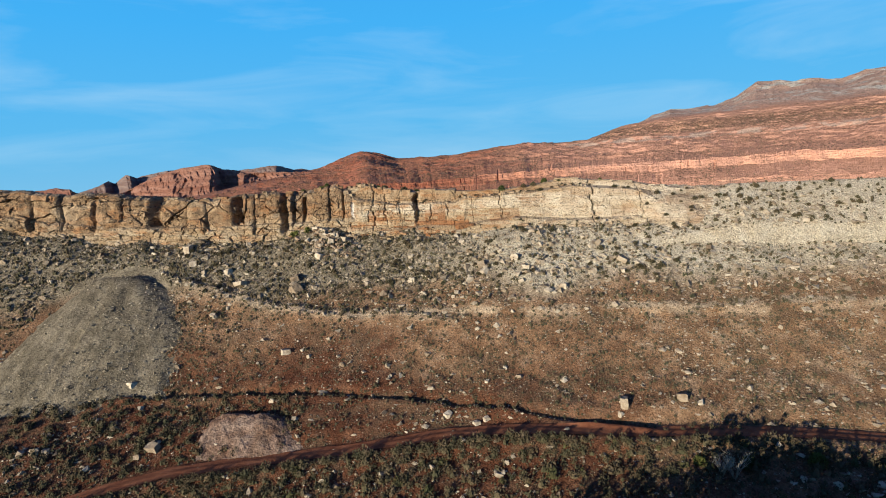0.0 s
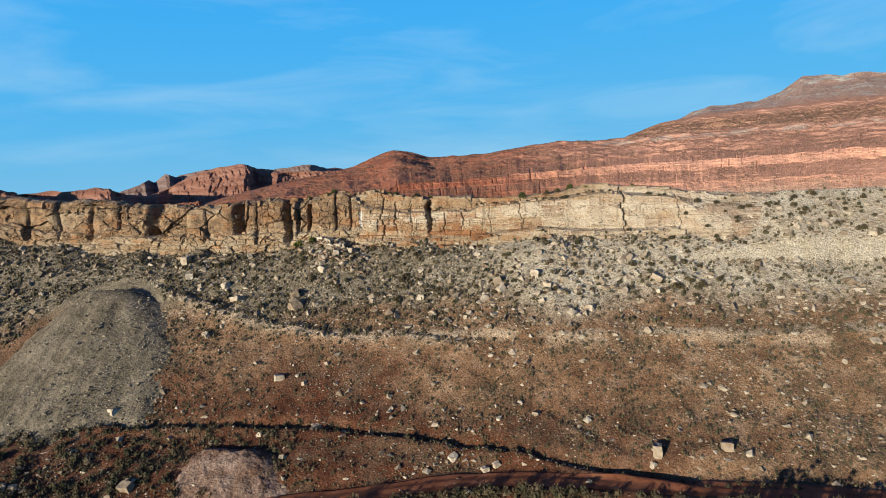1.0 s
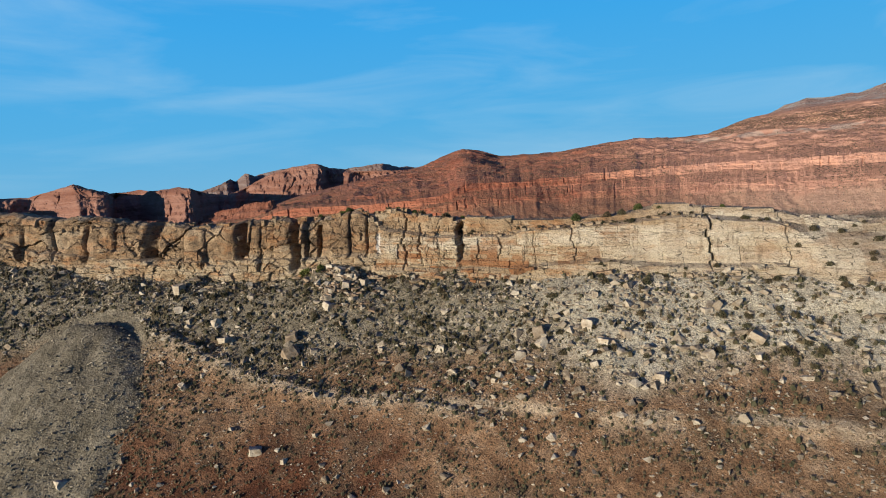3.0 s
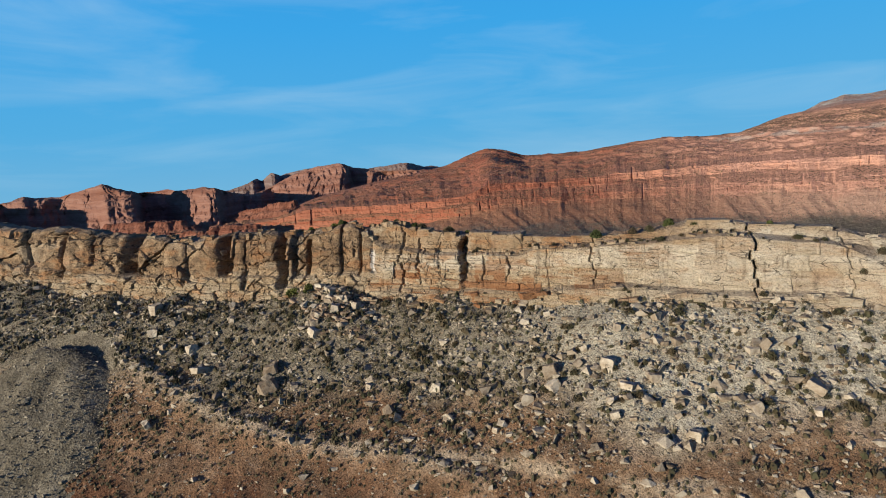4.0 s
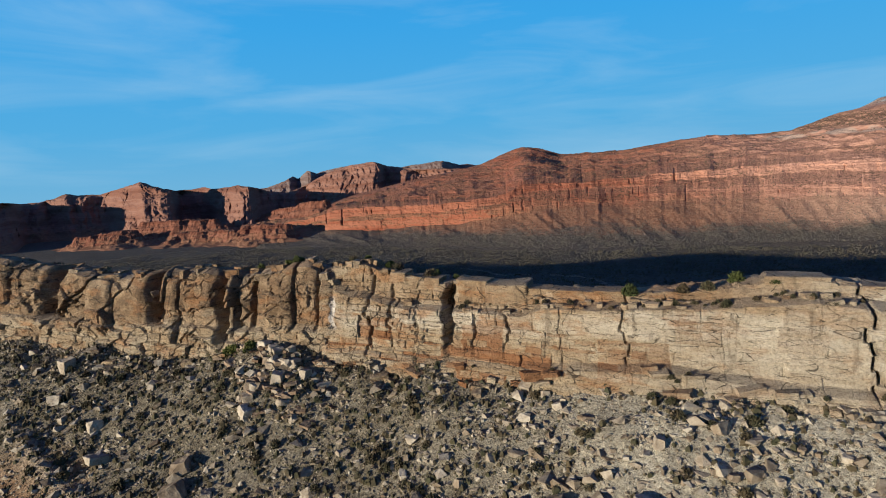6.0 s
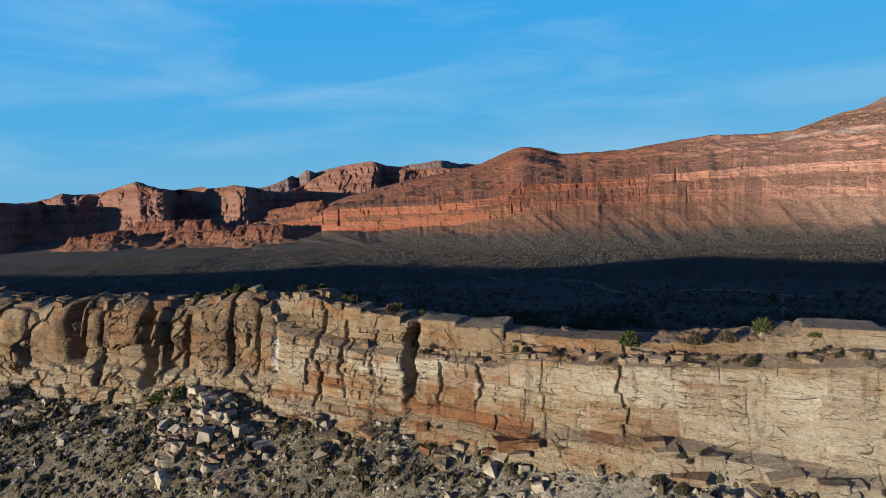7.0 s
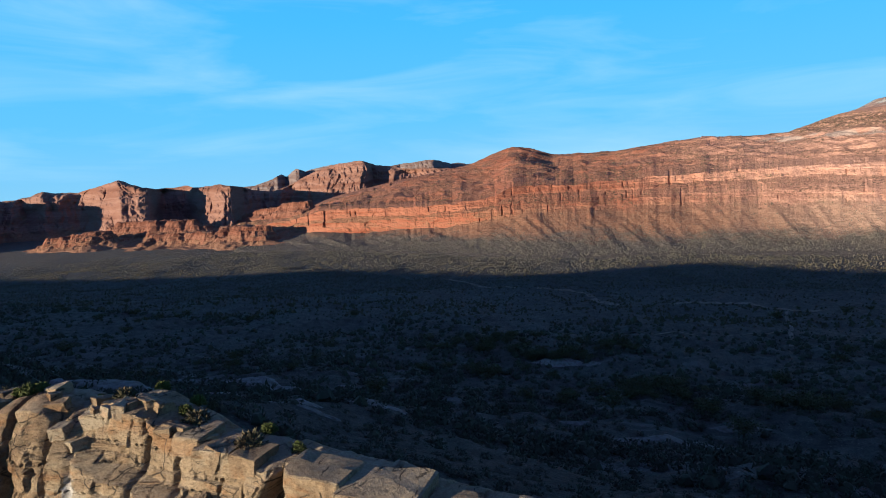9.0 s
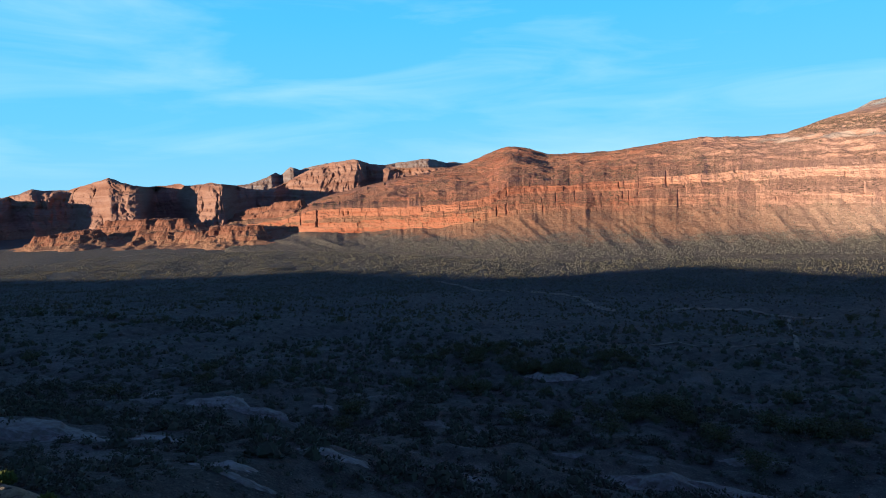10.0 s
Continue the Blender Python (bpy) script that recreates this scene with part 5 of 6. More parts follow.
FAR_TUFTS = [shrub_shape(970 + k, 10, around=4) for k in range(5)]


def brushy(x, y, q):
    w = np.where(q > -3.5, x > 46, 1.0) * (0.42 + 0.5 * ease(0.38, 0.62, fbm(x / 10, y / 10, 141)) + 0.2 * ease(-60, -66, q) + 0.45 * ease(-30, -24, q) * ease(20, -15, x)) * (1 - 0.4 * ease(-32, -24, q) * ease(-6, 14, x))
    on_heap = (np.hypot(x + 68, (y - 108) * 0.8) < 15)
    return np.where(abs(y - road_y(x)) < 2.3, 0.0, np.where(on_heap, 0.02, w))


sx, sy, sq = scatter(31000, -118, 95, -76, 0, brushy)
size = rng.uniform(0.35, 0.9, len(sx)) * (1 + 0.5 * ease(-55, -68, sq) + 0.6 * ease(-32, -24, sq) * (rng.random(len(sx)) < 0.5))
near = crowd("scrub", [c[0] for c in TUFTS], [c[1] for c in TUFTS], np.stack([sx, sy, height(sx, sy) - 0.05], -1), size, rng.uniform(0, 6.28, len(sx)), SAGE, rng.uniform(0.7, 1.2, len(sx)))
tagged(near, "low grey-green and dry brown desert scrub", "scrub", kind="stuff")
sx, sy, sq = scatter(11000, -118, 85, -70, -3.5, brushy)
size = rng.uniform(0.25, 0.7, len(sx))
dry = crowd("dry_brush", [c[0] for c in TUFTS], [c[1] for c in TUFTS], np.stack([sx, sy, height(sx, sy) - 0.05], -1), size, rng.uniform(0, 6.28, len(sx)), DRYBRUSH, rng.uniform(0.5, 1.0, len(sx)))
tagged(dry, "dry straw-brown brush", "brush", kind="stuff")
# brush along the old track, in the gully and below the road
tx, gx_ = rng.uniform(-100, 40, 230), rng.uniform(4, 20, 40)
bx = np.concatenate([tx, gx_, rng.uniform(-90, 80, 420)])
by = np.concatenate([track_y(tx) + rng.normal(0, 0.6, 230), gully_y(gx_) + rng.normal(0, 0.6, 40), road_y(bx[270:]) - 2.6 - rng.exponential(5, 420)])
size = np.concatenate([rng.uniform(0.3, 1.0, 230), rng.uniform(0.2, 0.6, 40), rng.uniform(0.6, 1.9, 420)])
edge = crowd("scrub", [c[0] for c in BUSHES], [c[1] for c in BUSHES], np.stack([bx, by, height(bx, by) - 0.05], -1), size, rng.uniform(0, 6.28, len(bx)), SAGE, rng.uniform(0.7, 1.2, len(bx)))
tagged(edge, "dense sage brush beside the dirt road", "scrub", kind="stuff")
for name, material, label, many in (("dry_brush", DRYBRUSH, "dry straw-brown brush below the road", 620), ("green_brush", OLIVE, "olive green brush below the road", 80)):
    bx = rng.uniform(-95, 85, many)
    by = road_y(bx) - 2.5 - rng.exponential(6, many)
    made = crowd(name, [c[0] for c in BUSHES], [c[1] for c in BUSHES], np.stack([bx, by, height(bx, by) - 0.05], -1), rng.uniform(0.5, 1.9, many), rng.uniform(0, 6.28, many), material, rng.uniform(0.7, 1.3, many))
    tagged(made, label, "brush", kind="stuff")
bx = rng.uniform(-75, 45, 260)
by = road_y(bx) - 2.3 - np.abs(rng.normal(0, 0.7, 260))
verge = crowd("scrub", [c[0] for c in BUSHES], [c[1] for c in BUSHES], np.stack([bx, by, height(bx, by) - 0.05], -1), rng.uniform(0.5, 1.7, 260), rng.uniform(0, 6.28, 260), SAGE, rng.uniform(0.7, 1.2, 260))
tagged(verge, "dark brush along the road's lower edge", "scrub", kind="stuff")
# thicker brush and stones on the low ground by the heap
bx = rng.uniform(-100, -22, 900)
by = track_y(bx) - 1.5 - rng.uniform(0, 20, 900)
keep = abs(by - road_y(bx)) > 2.4
bx, by = bx[keep], by[keep]
low = crowd("scrub", [c[0] for c in BUSHES], [c[1] for c in BUSHES], np.stack([bx, by, height(bx, by) - 0.05], -1), rng.uniform(0.5, 1.7, len(bx)), rng.uniform(0, 6.28, len(bx)), SAGE, rng.uniform(0.7, 1.2, len(bx)))
tagged(low, "dark sage scrub on the low ground below the heap", "scrub", kind="stuff")

# bare rock humps in the valley: place and width
OUTCROPS = [(-69, 224, 15), (-57, 222, 14), (-50, 167, 15), (-62, 170, 9), (-15.7, 169.7, 7.8), (-36, 170, 7.5), (-17.6, 157.3, 6), (-5.5, 182, 4.8), (3.7, 214, 5), (-6, 288, 16), (4, 286, 8), (19, 205.7, 20), (-14.9, 155, 4.2),
                                 (-49, 232, 6), (-96, 236, 12), (-30, 196, 5), (33, 222, 9), (-80, 178, 8)]

# valley floor: sage coloured dark for the shade, in drifts, thickest and tallest near the cliff
ang = np.radians(rng.uniform(-64, 46, 52000))
dist = 30 + 760 * rng.random(52000) ** 0.62
vx, vy = 12 + dist * np.sin(ang), 118 + dist * np.cos(ang)
vq = vy - crest(vx)
drift = ease(0.36, 0.58, fbm(vx / 34, vy / 22, 151))
keep = (vq > 26) & (rng.random(52000) < 0.3 + 0.7 * drift)
ex = rng.uniform(-150, 130, 9000)
eq = 6 + 134 * rng.random(9000) ** 1.9
ed = ease(0.4, 0.56, fbm(ex / 26, (crest(ex) + eq) / 18, 153))
some = rng.random(9000) < 0.3 + 0.7 * np.maximum(ed, 0.8 * ease(50, 30, eq))
vx, vy = np.concatenate([vx[keep], ex[some]]), np.concatenate([vy[keep], (crest(ex) + eq)[some]])
vq, drift = np.concatenate([vq[keep], eq[some]]), np.concatenate([drift[keep], ed[some]])
bare = np.zeros(len(vx), bool)
for ox, oy, ow in OUTCROPS:
    bare |= ((vx - ox) / (0.62 * ow)) ** 2 + ((vy - oy) / (0.4 * ow)) ** 2 < 1
bare &= rng.random(len(vx)) < 0.85
vx, vy, vq, drift = vx[~bare], vy[~bare], vq[~bare], drift[~bare]
size = rng.uniform(0.7, 1.9, len(vx)) * (1 + (0.4 + rng.random(len(vx))) * (rng.random(len(vx)) < 0.1 + 0.35 * drift) * ease(420, 200, vq))
near_by = vq < 230
for low_q, high_q, shapes, grow in ((0, 26, NEAR_BUSHES, 0.55), (26, 120, NEAR_BUSHES, 1.0), (120, 230, FAR_TUFTS, 1.3)):
    part_ = (vq >= low_q) & (vq < high_q)
    count = part_.sum()
    valley = crowd("valley_scrub", [c[0] for c in shapes], [c[1] for c in shapes], np.stack([vx, vy, height(vx, vy) - 0.1], -1)[part_], size[part_] * grow, rng.uniform(0, 6.28, count), SHADESAGE, rng.uniform(0.6, 1.0, count))
    tagged(valley, "sage scrub covering the valley floor, coloured dark for shade", "scrub", kind="stuff")


# sage on the talus under the mesa, its leaves paled for the sunlight
def knob(seed):
    """A far-off clump of sage: a few faces only."""
    r = random.Random(seed)
    v = [(0.5 * r.uniform(0.7, 1.2) * math.cos(6.283 * k / 4), 0.5 * r.uniform(0.7, 1.2) * math.sin(6.283 * k / 4), -0.1) for k in range(4)]
    v += [(r.uniform(0.02, 0.22), r.uniform(-0.12, 0.12), 0.6 * r.uniform(0.8, 1.2)), (r.uniform(-0.22, -0.02), r.uniform(-0.12, 0.12), 0.55 * r.uniform(0.8, 1.2))]
    return v, [[0, 1, 4], [1, 5, 4], [1, 2, 5], [2, 3, 5], [3, 4, 5], [3, 0, 4]]


KNOBS = [knob(k) for k in range(8)]
beyond = crowd("valley_scrub", [k[0] for k in KNOBS], [k[1] for k in KNOBS], np.stack([vx, vy, height(vx, vy) - 0.1], -1)[~near_by], size[~near_by], rng.uniform(0, 6.28, (~near_by).sum()), SAGE, rng.uniform(0.6, 1.1, (~near_by).sum()))
tagged(beyond, "dark sage scrub farther out in the valley", "scrub", kind="stuff")
ang = np.radians(rng.uniform(-52, 42, 88000))
dist = rng.uniform(430, 900, 88000)
kx, ky = HUB.x + dist * np.sin(ang), HUB.y + dist * np.cos(ang)
deg = np.degrees(ang)
ft, bs = np.interp(deg, maz, m_foot), np.interp(deg, maz, m_base)
share = np.clip((dist - ft) / (bs - ft), 0, 1)
kz_ = height(kx, ky)
me_rows = np.round(3 + share * 40).astype(int)
me_cols = np.clip(np.round((deg - maz[0]) / MSTEP).astype(int), 0, len(maz) - 1)
MESA_V = np.array([v.co for v in mesa.data.vertices]).reshape(-1, len(maz), 3)
on_talus = (dist > ft) & (deg > -39)
base = MESA_V[me_rows, me_cols]
kx, ky, kz_ = (np.where(on_talus, base[:, c] + rng.normal(0, 0.5, len(kx)) * (c < 2), v) for c, v in enumerate((kx, ky, kz_)))
keep = (dist < bs - 8) & (rng.random(len(kx)) < (1 - 0.75 * ease(0.35, 0.8, share) * on_talus) * (0.25 + 0.75 * ease(0.3, 0.6, fbm(kx / 35, ky / 35, 221))))
kx, ky, kz_ = kx[keep], ky[keep], kz_[keep]
far_sage = crowd("distant_sage", [k[0] for k in KNOBS], [k[1] for k in KNOBS], np.stack([kx, ky, kz_], -1), rng.uniform(0.6, 1.8, len(kx)), rng.uniform(0, 6.28, len(kx)), LITSAGE, rng.uniform(0.6, 1.1, len(kx)))
tagged(far_sage, "grey sage brush dotting the far talus, paled for sunlight", "sage brush", kind="stuff")


# darker shrubs on the mesa's ledges and upper slopes
pick_rows, pick_cols = rng.integers(38, 205, 30000), rng.integers(0, len(maz) - 1, 30000)
at = MESA_V[pick_rows, pick_cols]
ahead = MESA_V[np.minimum(pick_rows + 1, len(MESA_V) - 1), pick_cols]
flatness = np.hypot(ahead[:, 0] - at[:, 0], ahead[:, 1] - at[:, 1]) / (abs(ahead[:, 2] - at[:, 2]) + 1e-3)
keep = (rng.random(30000) < 0.012 + 0.5 * ease(1.3, 2.8, flatness) * ease(0.38, 0.6, fbm(at[:, 0] / 70, at[:, 2] / 25, 231)))
at = at[keep] + rng.normal(0, 0.6, (keep.sum(), 3)) * (1, 1, 0)
ledge_brush = crowd("ledge_brush", [k[0] for k in KNOBS], [k[1] for k in KNOBS], at, rng.uniform(0.7, 2.1, len(at)), rng.uniform(0, 6.28, len(at)), SAGE, rng.uniform(0.7, 1.2, len(at)))
tagged(ledge_brush, "dark juniper scrub on the mesa's ledges", "scrub", kind="stuff")


def shrub_mesh(seed, material, leaves=260):
    v, f = shrub_shape(seed, leaves)
    me = bpy.data.meshes.new("shrub")
    me.from_pydata(v, [], f)
    me.materials.append(material)
    return me


SHRUBS = [shrub_mesh(990 + k, SAGE) for k in range(5)]
GREENS = [shrub_mesh(1000 + k, JUNIPER, 420) for k in range(3)]


def shrub(x, y, size, seed, group, label, meshes):
    r = random.Random(seed)
    ob = new("shrub", r.choice(meshes))
    s = Matrix.Diagonal((size, size * r.uniform(0.8, 1.1), size * r.uniform(0.8, 1.15), 1))
    ob.matrix_world = pose(x, y, float(on_cliff(x, y)[0]) - 0.12 * size, 0, 0, r.uniform(0, 360)) @ s
    return tagged(ob, label, "shrub", group)


# along the rim and on the ledges
shrub(21.9, 131.9, 1.4, 1, "shrubs on the rim", "rounded bright green shrub on the cliff rim", GREENS)
for k, (x, q, s) in enumerate([(12.5, 0.0, 1.5), (17.2, 0.0, 1.3), (19.3, 0.1, 1.2), (24.6, 0.1, 1.0), (-13.5, 1.6, 1.6), (-19.5, 1.8, 1.4), (-26.5, 1.5, 1.2), (-32.5, 1.8, 1.1), (-9.0, 1.2, 1.7), (33.5, 1.0, 1.0)]):
    shrub(x, float(crest(x)) + q, s, 20 + k, "shrubs on the rim", "grey-green shrub growing on the cliff rim", GREENS if k % 3 == 0 else SHRUBS)
for k in range(18):
    x = r.uniform(-34, -3)
    shrub(x, float(crest(x)) + r.uniform(0.6, 4.0), r.uniform(0.6, 1.2), 340 + k, "shrubs on the rim", "grey-green shrub growing on the cliff rim", GREENS if k % 3 else SHRUBS)
for k in range(46):
    x = r.uniform(-5, 44)
    shrub(x, float(crest(x)) + r.choice((-1.9, -1.5, -1.2, -0.8, -0.5, -4.3, -4.8)) + r.uniform(-0.25, 0.25), r.uniform(0.35, 0.85), 60 + k, "shrubs on the ledges", "small dry shrub on a sandstone ledge", SHRUBS)
for k in range(120):
    x = r.uniform(-60, 44)
    shrub(x, float(crest(x)) - r.uniform(5.5, 20), r.uniform(0.7, 1.35), 160 + k, "shrubs on the talus", "dark sage shrub among the rocks", SHRUBS)
for k in range(50):
    x = r.uniform(40, 82)
    shrub(x, float(crest(x)) - r.uniform(0.5, 10), r.uniform(0.6, 1.3), 300 + k, "shrubs on the eastern slope", "dark shrub on the pale eastern slope", SHRUBS)
shrub(-33.5, 132.6, 2.4, 281, "shrubs on the talus", "large dark shrub against the cliff's foot", GREENS)
shrub(-30.5, 132.0, 1.9, 282, "shrubs on the talus", "large dark shrub against the cliff's foot", GREENS)


shrub(37.2, 73.2, 2.4, 283, "bushes by the wash", "yellow-green rounded bush beside the road", GREENS)
shrub(31.5, 74.5, 1.7, 284, "bushes by the wash", "yellow-green rounded bush beside the road", GREENS)
shrub(45.5, 72.5, 2.2, 285, "bushes by the wash", "dull green bush in the shade by the road", GREENS)


def bare_bush(x, y, tall, seed):
    """A leafless bush: thin pale stems that fork upwards from one root."""
    r = random.Random(seed)
    verts, faces = [], []

    def stem(a, b, r0, r1):
        u = (b - a).orthogonal().normalized()
        w = (b - a).normalized().cross(u)
        n = len(verts)
        for p, rad in ((a, r0), (b, r1)):
            for k in range(4):
                verts.append(tuple(p + (u * math.cos(1.571 * k) + w * math.sin(1.571 * k)) * rad))
        for k in range(4):
            faces.append([n + k, n + (k + 1) % 4, n + 4 + (k + 1) % 4, n + 4 + k])

    for _ in range(16):
        a = r.uniform(0, 6.283)
        knee = Vector((math.cos(a) * 0.22, math.sin(a) * 0.22, 0.45)) * tall * r.uniform(0.7, 1.1)
        stem(Vector((0, 0, -0.1)), knee, 0.045, 0.032)
        for _ in range(3):
            tip = knee + Vector((math.cos(a) * 0.2 + r.gauss(0, 0.12), math.sin(a) * 0.2 + r.gauss(0, 0.12), r.uniform(0.25, 0.55))) * tall
            stem(knee, tip, 0.03, 0.015)
            for _ in range(2):
                stem(tip, tip + Vector((r.gauss(0, 0.1), r.gauss(0, 0.1), r.uniform(0.05, 0.2))) * tall, 0.016, 0.008)
    ob = mesh_object("bare_bush", verts, faces, PALESTEM)
    ob.matrix_world = pose(x, y, float(height(x, y)))
    return tagged(ob, "leafless pale grey bush beside the road", "bush", "bushes by the wash")


n = Nodes("pale_stems", 0.9, 0.15)
PALESTEM = n.done(n.mix(n.noise(5, 4), (0.36, 0.31, 0.24), (0.58, 0.52, 0.42)))
bare_bush(34.8, 71.9, 3.4, 286)
bare_bush(33.6, 72.6, 2.4, 287)


# ---- trees ----
def tree_parts(seed, tall):
    """A cottonwood: a forked trunk with limbs, and a ragged crown of leaf clumps."""
    r = random.Random(seed)
    verts, faces, tips = [], [], []

    def limb(a, b, r0, r1):
        way_ = (b - a).normalized()
        u = way_.orthogonal().normalized()
        w = way_.cross(u)
        n = len(verts)
        for p, rad in ((a, r0), (b, r1)):
            for k in range(6):
                c = 6.283 * k / 6
                verts.append(tuple(p + u * rad * math.cos(c) + w * rad * math.sin(c)))
        for k in range(6):
            faces.append([n + k, n + (k + 1) % 6, n + 6 + (k + 1) % 6, n + 6 + k])

    fork = Vector((r.uniform(-0.2, 0.2), r.uniform(-0.2, 0.2), tall * 0.28))
    limb(Vector((0, 0, -0.3)), fork, tall * 0.035, tall * 0.026)
    for k in range(6):
        a = 6.283 * k / 6 + r.uniform(-0.4, 0.4)
        end = fork + Vector((math.cos(a) * tall * r.uniform(0.14, 0.3), math.sin(a) * tall * r.uniform(0.14, 0.3), tall * r.uniform(0.22, 0.5)))
        limb(fork, end, tall * 0.018, tall * 0.008)
        tips += [end, fork.lerp(end, 0.65)]
        for _ in range(2):
            twig = end + Vector((r.gauss(0, 0.1), r.gauss(0, 0.1), r.uniform(0.02, 0.2))) * tall
            limb(end, twig, tall * 0.008, tall * 0.003)
            tips.append(twig)
    lv, lf = [], []
    for tip in tips:
        clump = tall * r.uniform(0.06, 0.13)
        for _ in range(34):
            p = tip + Vector((r.gauss(0, 1), r.gauss(0, 1), r.gauss(0, 0.8))) * clump
            s1 = Vector((r.gauss(0, 1), r.gauss(0, 1), r.gauss(0, 1))).normalized() * tall * 0.028
            s2 = Vector((r.gauss(0, 1), r.gauss(0, 1), r.gauss(0, 1))).normalized() * tall * 0.028
            n = len(lv)
            lv += [tuple(p - s1), tuple(p + s2), tuple(p + s1), tuple(p - s2)]
            lf.append([n, n + 1, n + 2, n + 3])
    return (verts, faces), (lv, lf)


n = Nodes("bark", 0.95, 0.1)
BARK = n.done(n.mix(n.noise(6, 5, 0.6, (1, 1, 0.2)), (0.10, 0.08, 0.06), (0.21, 0.175, 0.14)))
COTTON = make_leaf_material("cottonwood_leaves", (0.11, 0.088, 0.032), (0.06, 0.07, 0.028))


def tree(seed, tall, label):
    wood, leaves = tree_parts(seed, tall)
    root = new("tree", None)
    mesh_object("trunk", wood[0], wood[1], BARK, root)
    mesh_object("crown", leaves[0], leaves[1], COTTON, root)
    return tagged(root, label, "tree")


FIRST_TREES = [tree(1100 + k, 5.0, "half-bare desert tree in the valley scrub") for k in range(3)]
for k, ob in enumerate(FIRST_TREES):
    x, y = ((-30, 313), (-24, 309), (-187, 346))[k]
    tagged(ob, group="trees in the valley")
    ob.matrix_world = pose(x, y, float(height(x, y)))
for k in range(150):
    cx_, cy_, sp = r.choice([(-28, 312, 16), (-190, 350, 40), (-248, 420, 55), (-2, 300, 12), (60, 300, 40), (-80, 260, 40), (20, 250, 30), (120, 420, 40), (42, 233, 10), (8, 247, 8), (-26, 268, 9), (-36, 304, 9), (-10, 291, 6)])
    x, y = cx_ + r.gauss(0, sp), cy_ + r.gauss(0, sp * 0.5)
    if y - float(crest(x)) < 55:
        continue
    s = r.uniform(0.5, 1.15)
    m = pose(x, y, float(height(x, y)) - 0.8 * s, 0, 0, r.uniform(0, 360))
    ob = copy_thing(FIRST_TREES[k % 3], m)
    ob.scale = [1.35 * s, 1.35 * s, 0.85 * s]

# tall trees beside the wash below the road, whose shadows fall across it
WASH = [(17, 44, 2.9), (22.5, 44, 2.8), (15, 46, 2.3), (0.5, 46, 2.2), (6, 45, 2.0), (28, 44, 2.3), (33, 45, 2.4), (39, 44, 2.4), (46, 43, 2.5), (54, 42, 2.4), (62, 40, 2.4),
        (13, 40, 2.4), (20, 39, 2.6), (27, 40, 2.5), (34, 39, 2.4), (43, 38, 2.5), (9, 48, 1.7), (25, 49, 1.9), (37, 48, 1.8)]
for k, (x, y, s) in enumerate(WASH):
    ob = copy_thing(FIRST_TREES[k % 3], pose(x, y, float(height(x, y)), 0, 0, 70 * k))
    ob.scale = [s] * 3
    tagged(ob, "tall leafy tree beside the wash below the road", group="trees by the wash")


# ---- pale rock in the valley ----
SLABROCK = make_stone_material("pale_slab_rock", (0.24, 0.22, 0.19), (0.37, 0.34, 0.30))


def rock_outcrop(x, y, wide, seed):
    """A low bare hump of rock, layered and cracked, half buried in the valley floor."""
    a, s = np.meshgrid(np.linspace(0, 2 * np.pi, 49), np.linspace(0, 1, 17))
    lump = 1 + 1.1 * (fbm(np.cos(a) * 1.4 + 5, np.sin(a) * 1.4 + 5, seed, 3) - 0.5)
    X, Y = x + 0.8 * wide * s * lump * np.cos(a), y + 0.3 * wide * s * lump * np.sin(a)
    rise = 0.085 * wide * (1 - s ** 1.4) * (0.6 + 0.8 * fbm(X / (0.3 * wide), Y / (0.2 * wide), seed + 4, 2))
    bed = 0.35 + 0.02 * wide
    k = rise / bed + 0.8 * fbm(X / 3, Y / 3, seed + 1, 3)
    rise = rise + 0.8 * bed * (ease(0.6, 0.85, k - np.floor(k)) - (k - np.floor(k))) + 0.5 * (fbm(X / 1.6, Y / 1.6, seed + 2, 4) - 0.5)
    ob = sheet("rock_outcrop", X, Y, height(X, Y) + rise * (1 - s ** 6) - 0.5 * s, SLABROCK, smooth=False)
    return tagged(ob, "bare pale rock hump among the dark scrub", "rock", "rock humps in the valley")


for k, (x, y, wide) in enumerate(OUTCROPS):
    rock_outcrop(x, y, wide, 1300 + 7 * k)


# ---- trails in the valley ----
def trail(points, wide):
    p = np.array(points, float)
    run = np.concatenate([[0], np.cumsum(np.hypot(*np.diff(p, axis=0).T))])
    s = np.linspace(0, run[-1], max(6, int(run[-1] / 2)))
    x, y = np.interp(s, run, p[:, 0]), np.interp(s, run, p[:, 1])
    x = x + 1.2 * (fbm(s / 15, s * 0, 161) - 0.5)
    dx, dy = np.gradient(x), np.gradient(y)
    k = np.hypot(dx, dy)
    off = np.linspace(-0.5, 0.5, 5)[:, None] * wide
    X, Y = x[None] - off * (dy / k)[None], y[None] + off * (dx / k)[None]
    return tagged(sheet("trail", X, Y, height(X, Y) + 0.35, PATHDIRT), "pale bare dirt trail across the scrub", "trail", kind="structure")


PATHDIRT = make_gravel_material("pale_trail_dirt", (0.26, 0.215, 0.16), (0.35, 0.29, 0.22))
trail([(38, 441), (49, 451), (60, 449), (79, 457), (86, 441), (93, 435), (108, 437)], 4.0)
trail([(91.5, 431), (84, 402), (80, 377), (72, 345), (69, 335), (64.5, 316)], 1.4)
trail([(-40, 507), (-18, 504), (-7, 497), (1, 464), (14, 443)], 4.5)
trail([(-120, 556), (-84, 520), (-55, 511)], 3.5)
trail([(-24, 338), (10, 335), (45, 336), (72, 345)], 1.6)


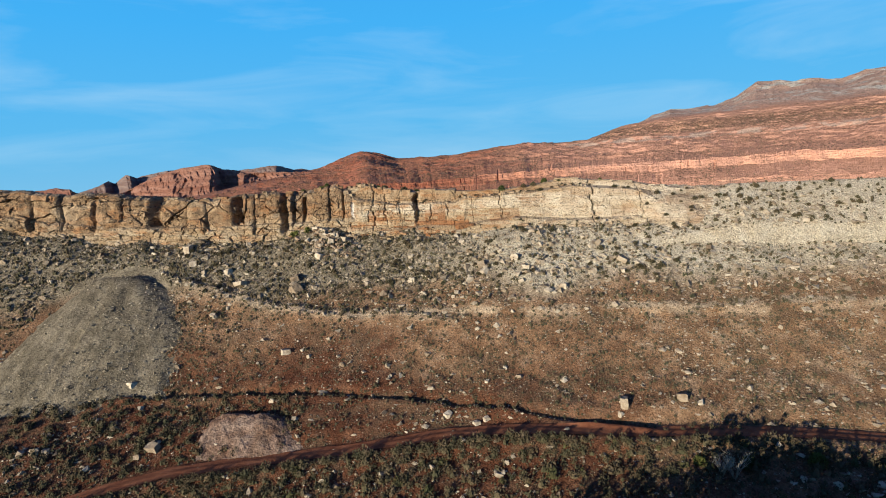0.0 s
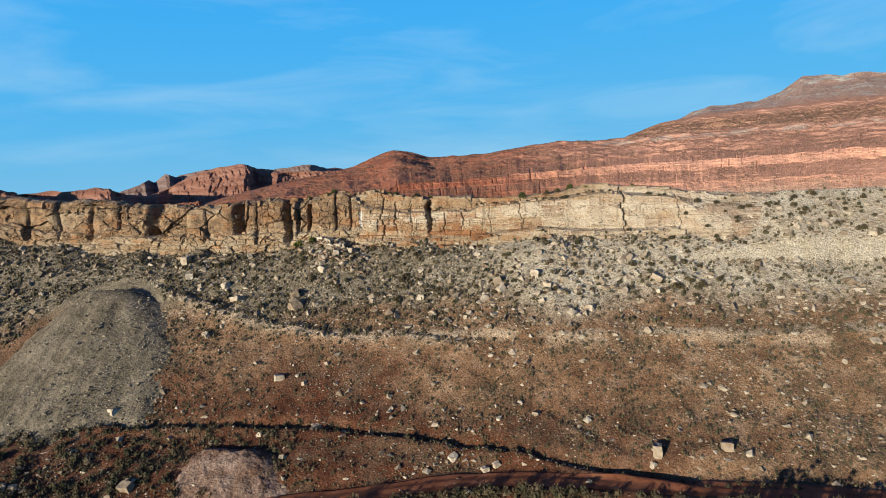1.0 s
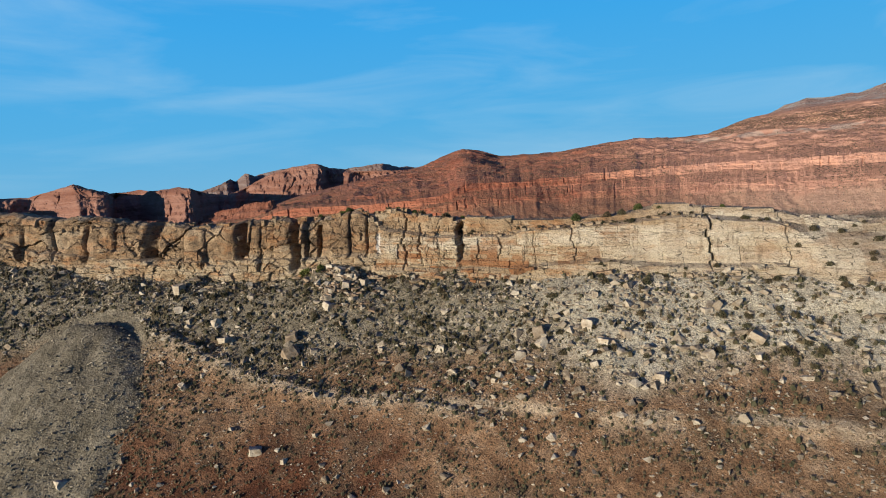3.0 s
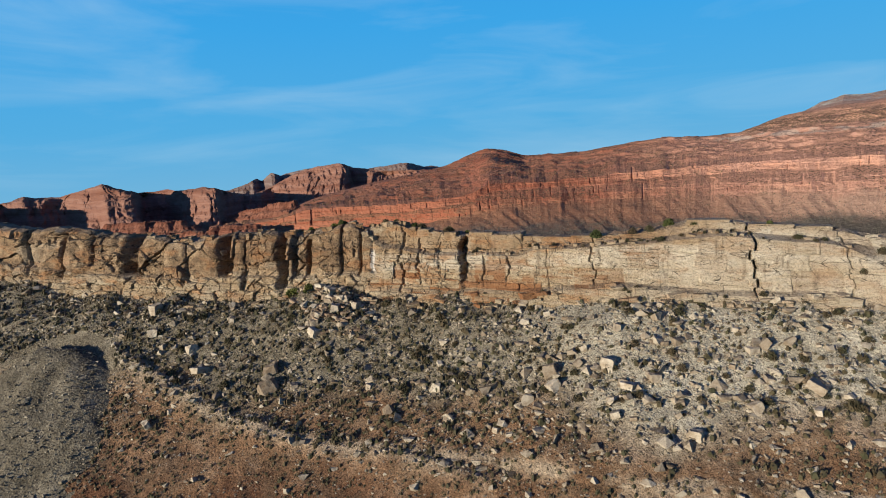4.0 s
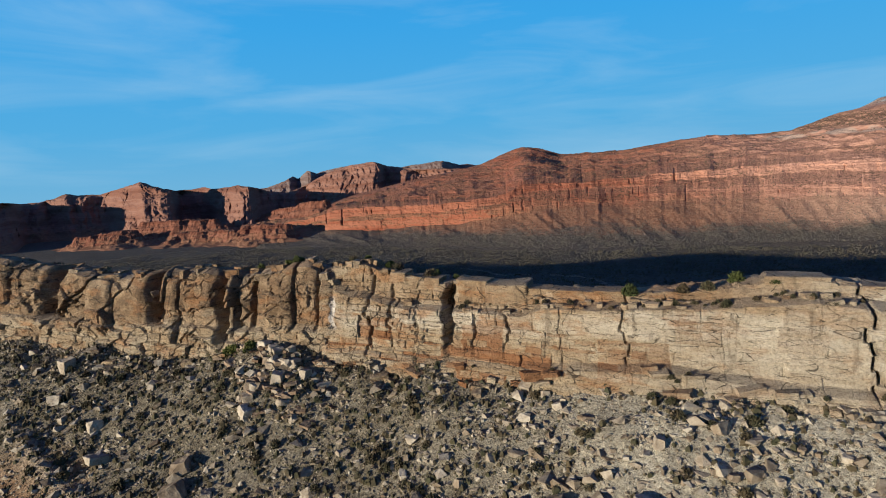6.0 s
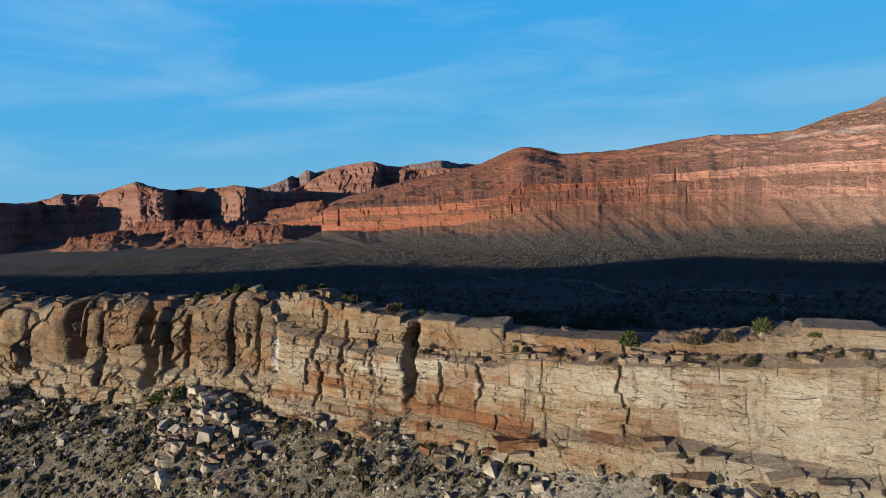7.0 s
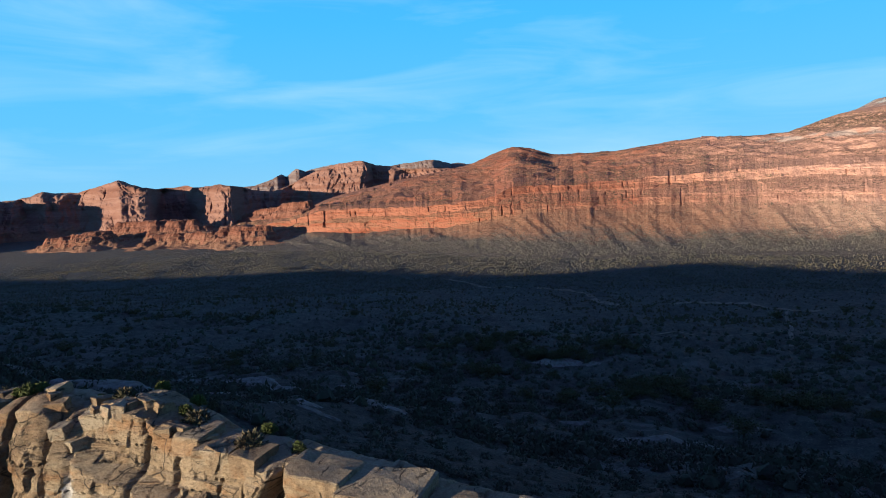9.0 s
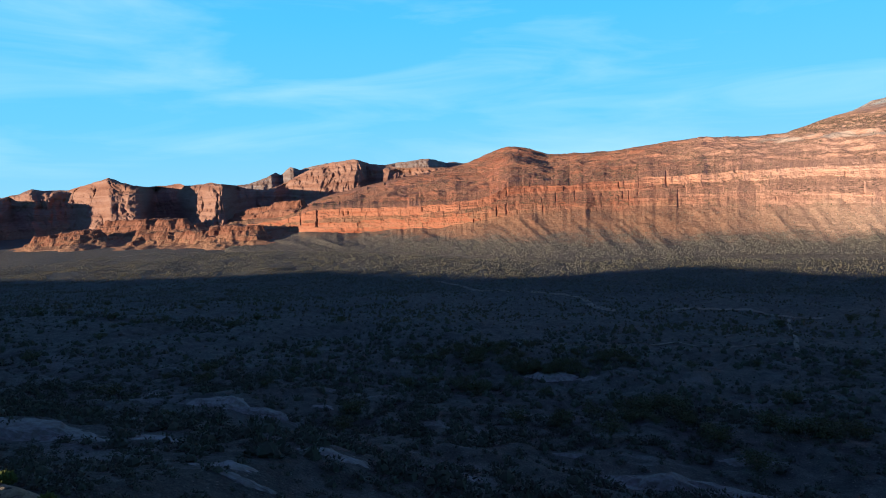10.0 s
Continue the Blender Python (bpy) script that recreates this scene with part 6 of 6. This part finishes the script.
# ---- blocks of the cliff, last ----
CAPS = [to_mesh("rock_block", rock_bm(60 + k, 0.25, 0.85, 0.03), BLOCK) for k in range(8)]


def rock_block(x, q, wide, deep, tall, seed, sink=0.3):
    r = random.Random(seed)
    y = float(crest(x)) + q
    z = float(on_cliff(x, y)[0])
    ob = new("rock_block", CAPS[seed % len(CAPS)])
    ob.parent = cliff
    ob.matrix_world = pose(x, y, z + tall * (0.45 - sink), r.uniform(-10, 10), r.uniform(-9, 9), r.uniform(-28, 28)) @ Matrix.Diagonal((wide * 1.05, deep * 1.2, tall * 1.1, 1))


SLABS = [to_mesh("rock_slab", rock_bm(80 + k, 0.86, 0.9, 0.03), BLOCK) for k in range(6)]


def rock_slab(x, q, wide, deep, tall, seed, turn=0.0):
    """A squared slab of the cap rock, sitting on the ledge under the rim."""
    y = float(crest(x)) + q
    z = float(rim(x)) - 0.42 * tall
    ob = new("rock_slab", SLABS[seed % len(SLABS)])
    ob.parent = cliff
    ob.matrix_world = pose(x, y, z, 1.5, 2.0, turn - 8) @ Matrix.Diagonal((wide * 1.12, deep * 1.25, tall * 1.15, 1))


# the big tier, then lower slabs running out eastwards
for j, (x, q, wide, deep, tall) in enumerate([(-3.4, 0.6, 3.2, 3.0, 2.3), (0.3, 0.7, 4.2, 3.2, 2.4), (-10.6, 0.8, 2.2, 2.4, 1.5), (-8.4, 0.7, 1.7, 2.2, 1.3), (-12.8, 1.0, 1.8, 2.4, 1.4),
                                              (3.9, 0.9, 2.2, 2.2, 1.2), (7.2, 1.1, 4.0, 2.4, 0.9), (11.2, 1.3, 3.6, 2.4, 0.6), (26.5, 1.3, 5.0, 2.6, 0.7), (33.5, 1.3, 4.4, 2.6, 0.9), (38.0, 1.4, 3.6, 2.4, 0.7)]):
    rock_slab(x, q, wide, deep, tall, j, 3 * (j % 3))
k = 20
for _ in range(60):
    x = r.uniform(-62, -8)
    rock_block(x, r.uniform(-1.0, 2.4), r.uniform(0.6, 2.0), r.uniform(0.7, 1.6), r.uniform(0.5, 1.3), k, 0.55)
    k += 1
for _ in range(40):
    x = r.uniform(-60, 42)
    rock_block(x, r.uniform(-5.6, -4.2), r.uniform(0.7, 2.4), r.uniform(0.8, 1.8), r.uniform(0.4, 1.1), k, 0.5)
    k += 1
# rubble lying on the ledge under the rim
for _ in range(60):
    x = r.uniform(-4, 46) if r.random() < 0.6 else r.uniform(2, 18)
    rock_block(x, r.uniform(-2.0, -0.35), r.uniform(0.35, 1.2), r.uniform(0.4, 1.0), r.uniform(0.25, 0.6), k, 0.35)
    k += 1
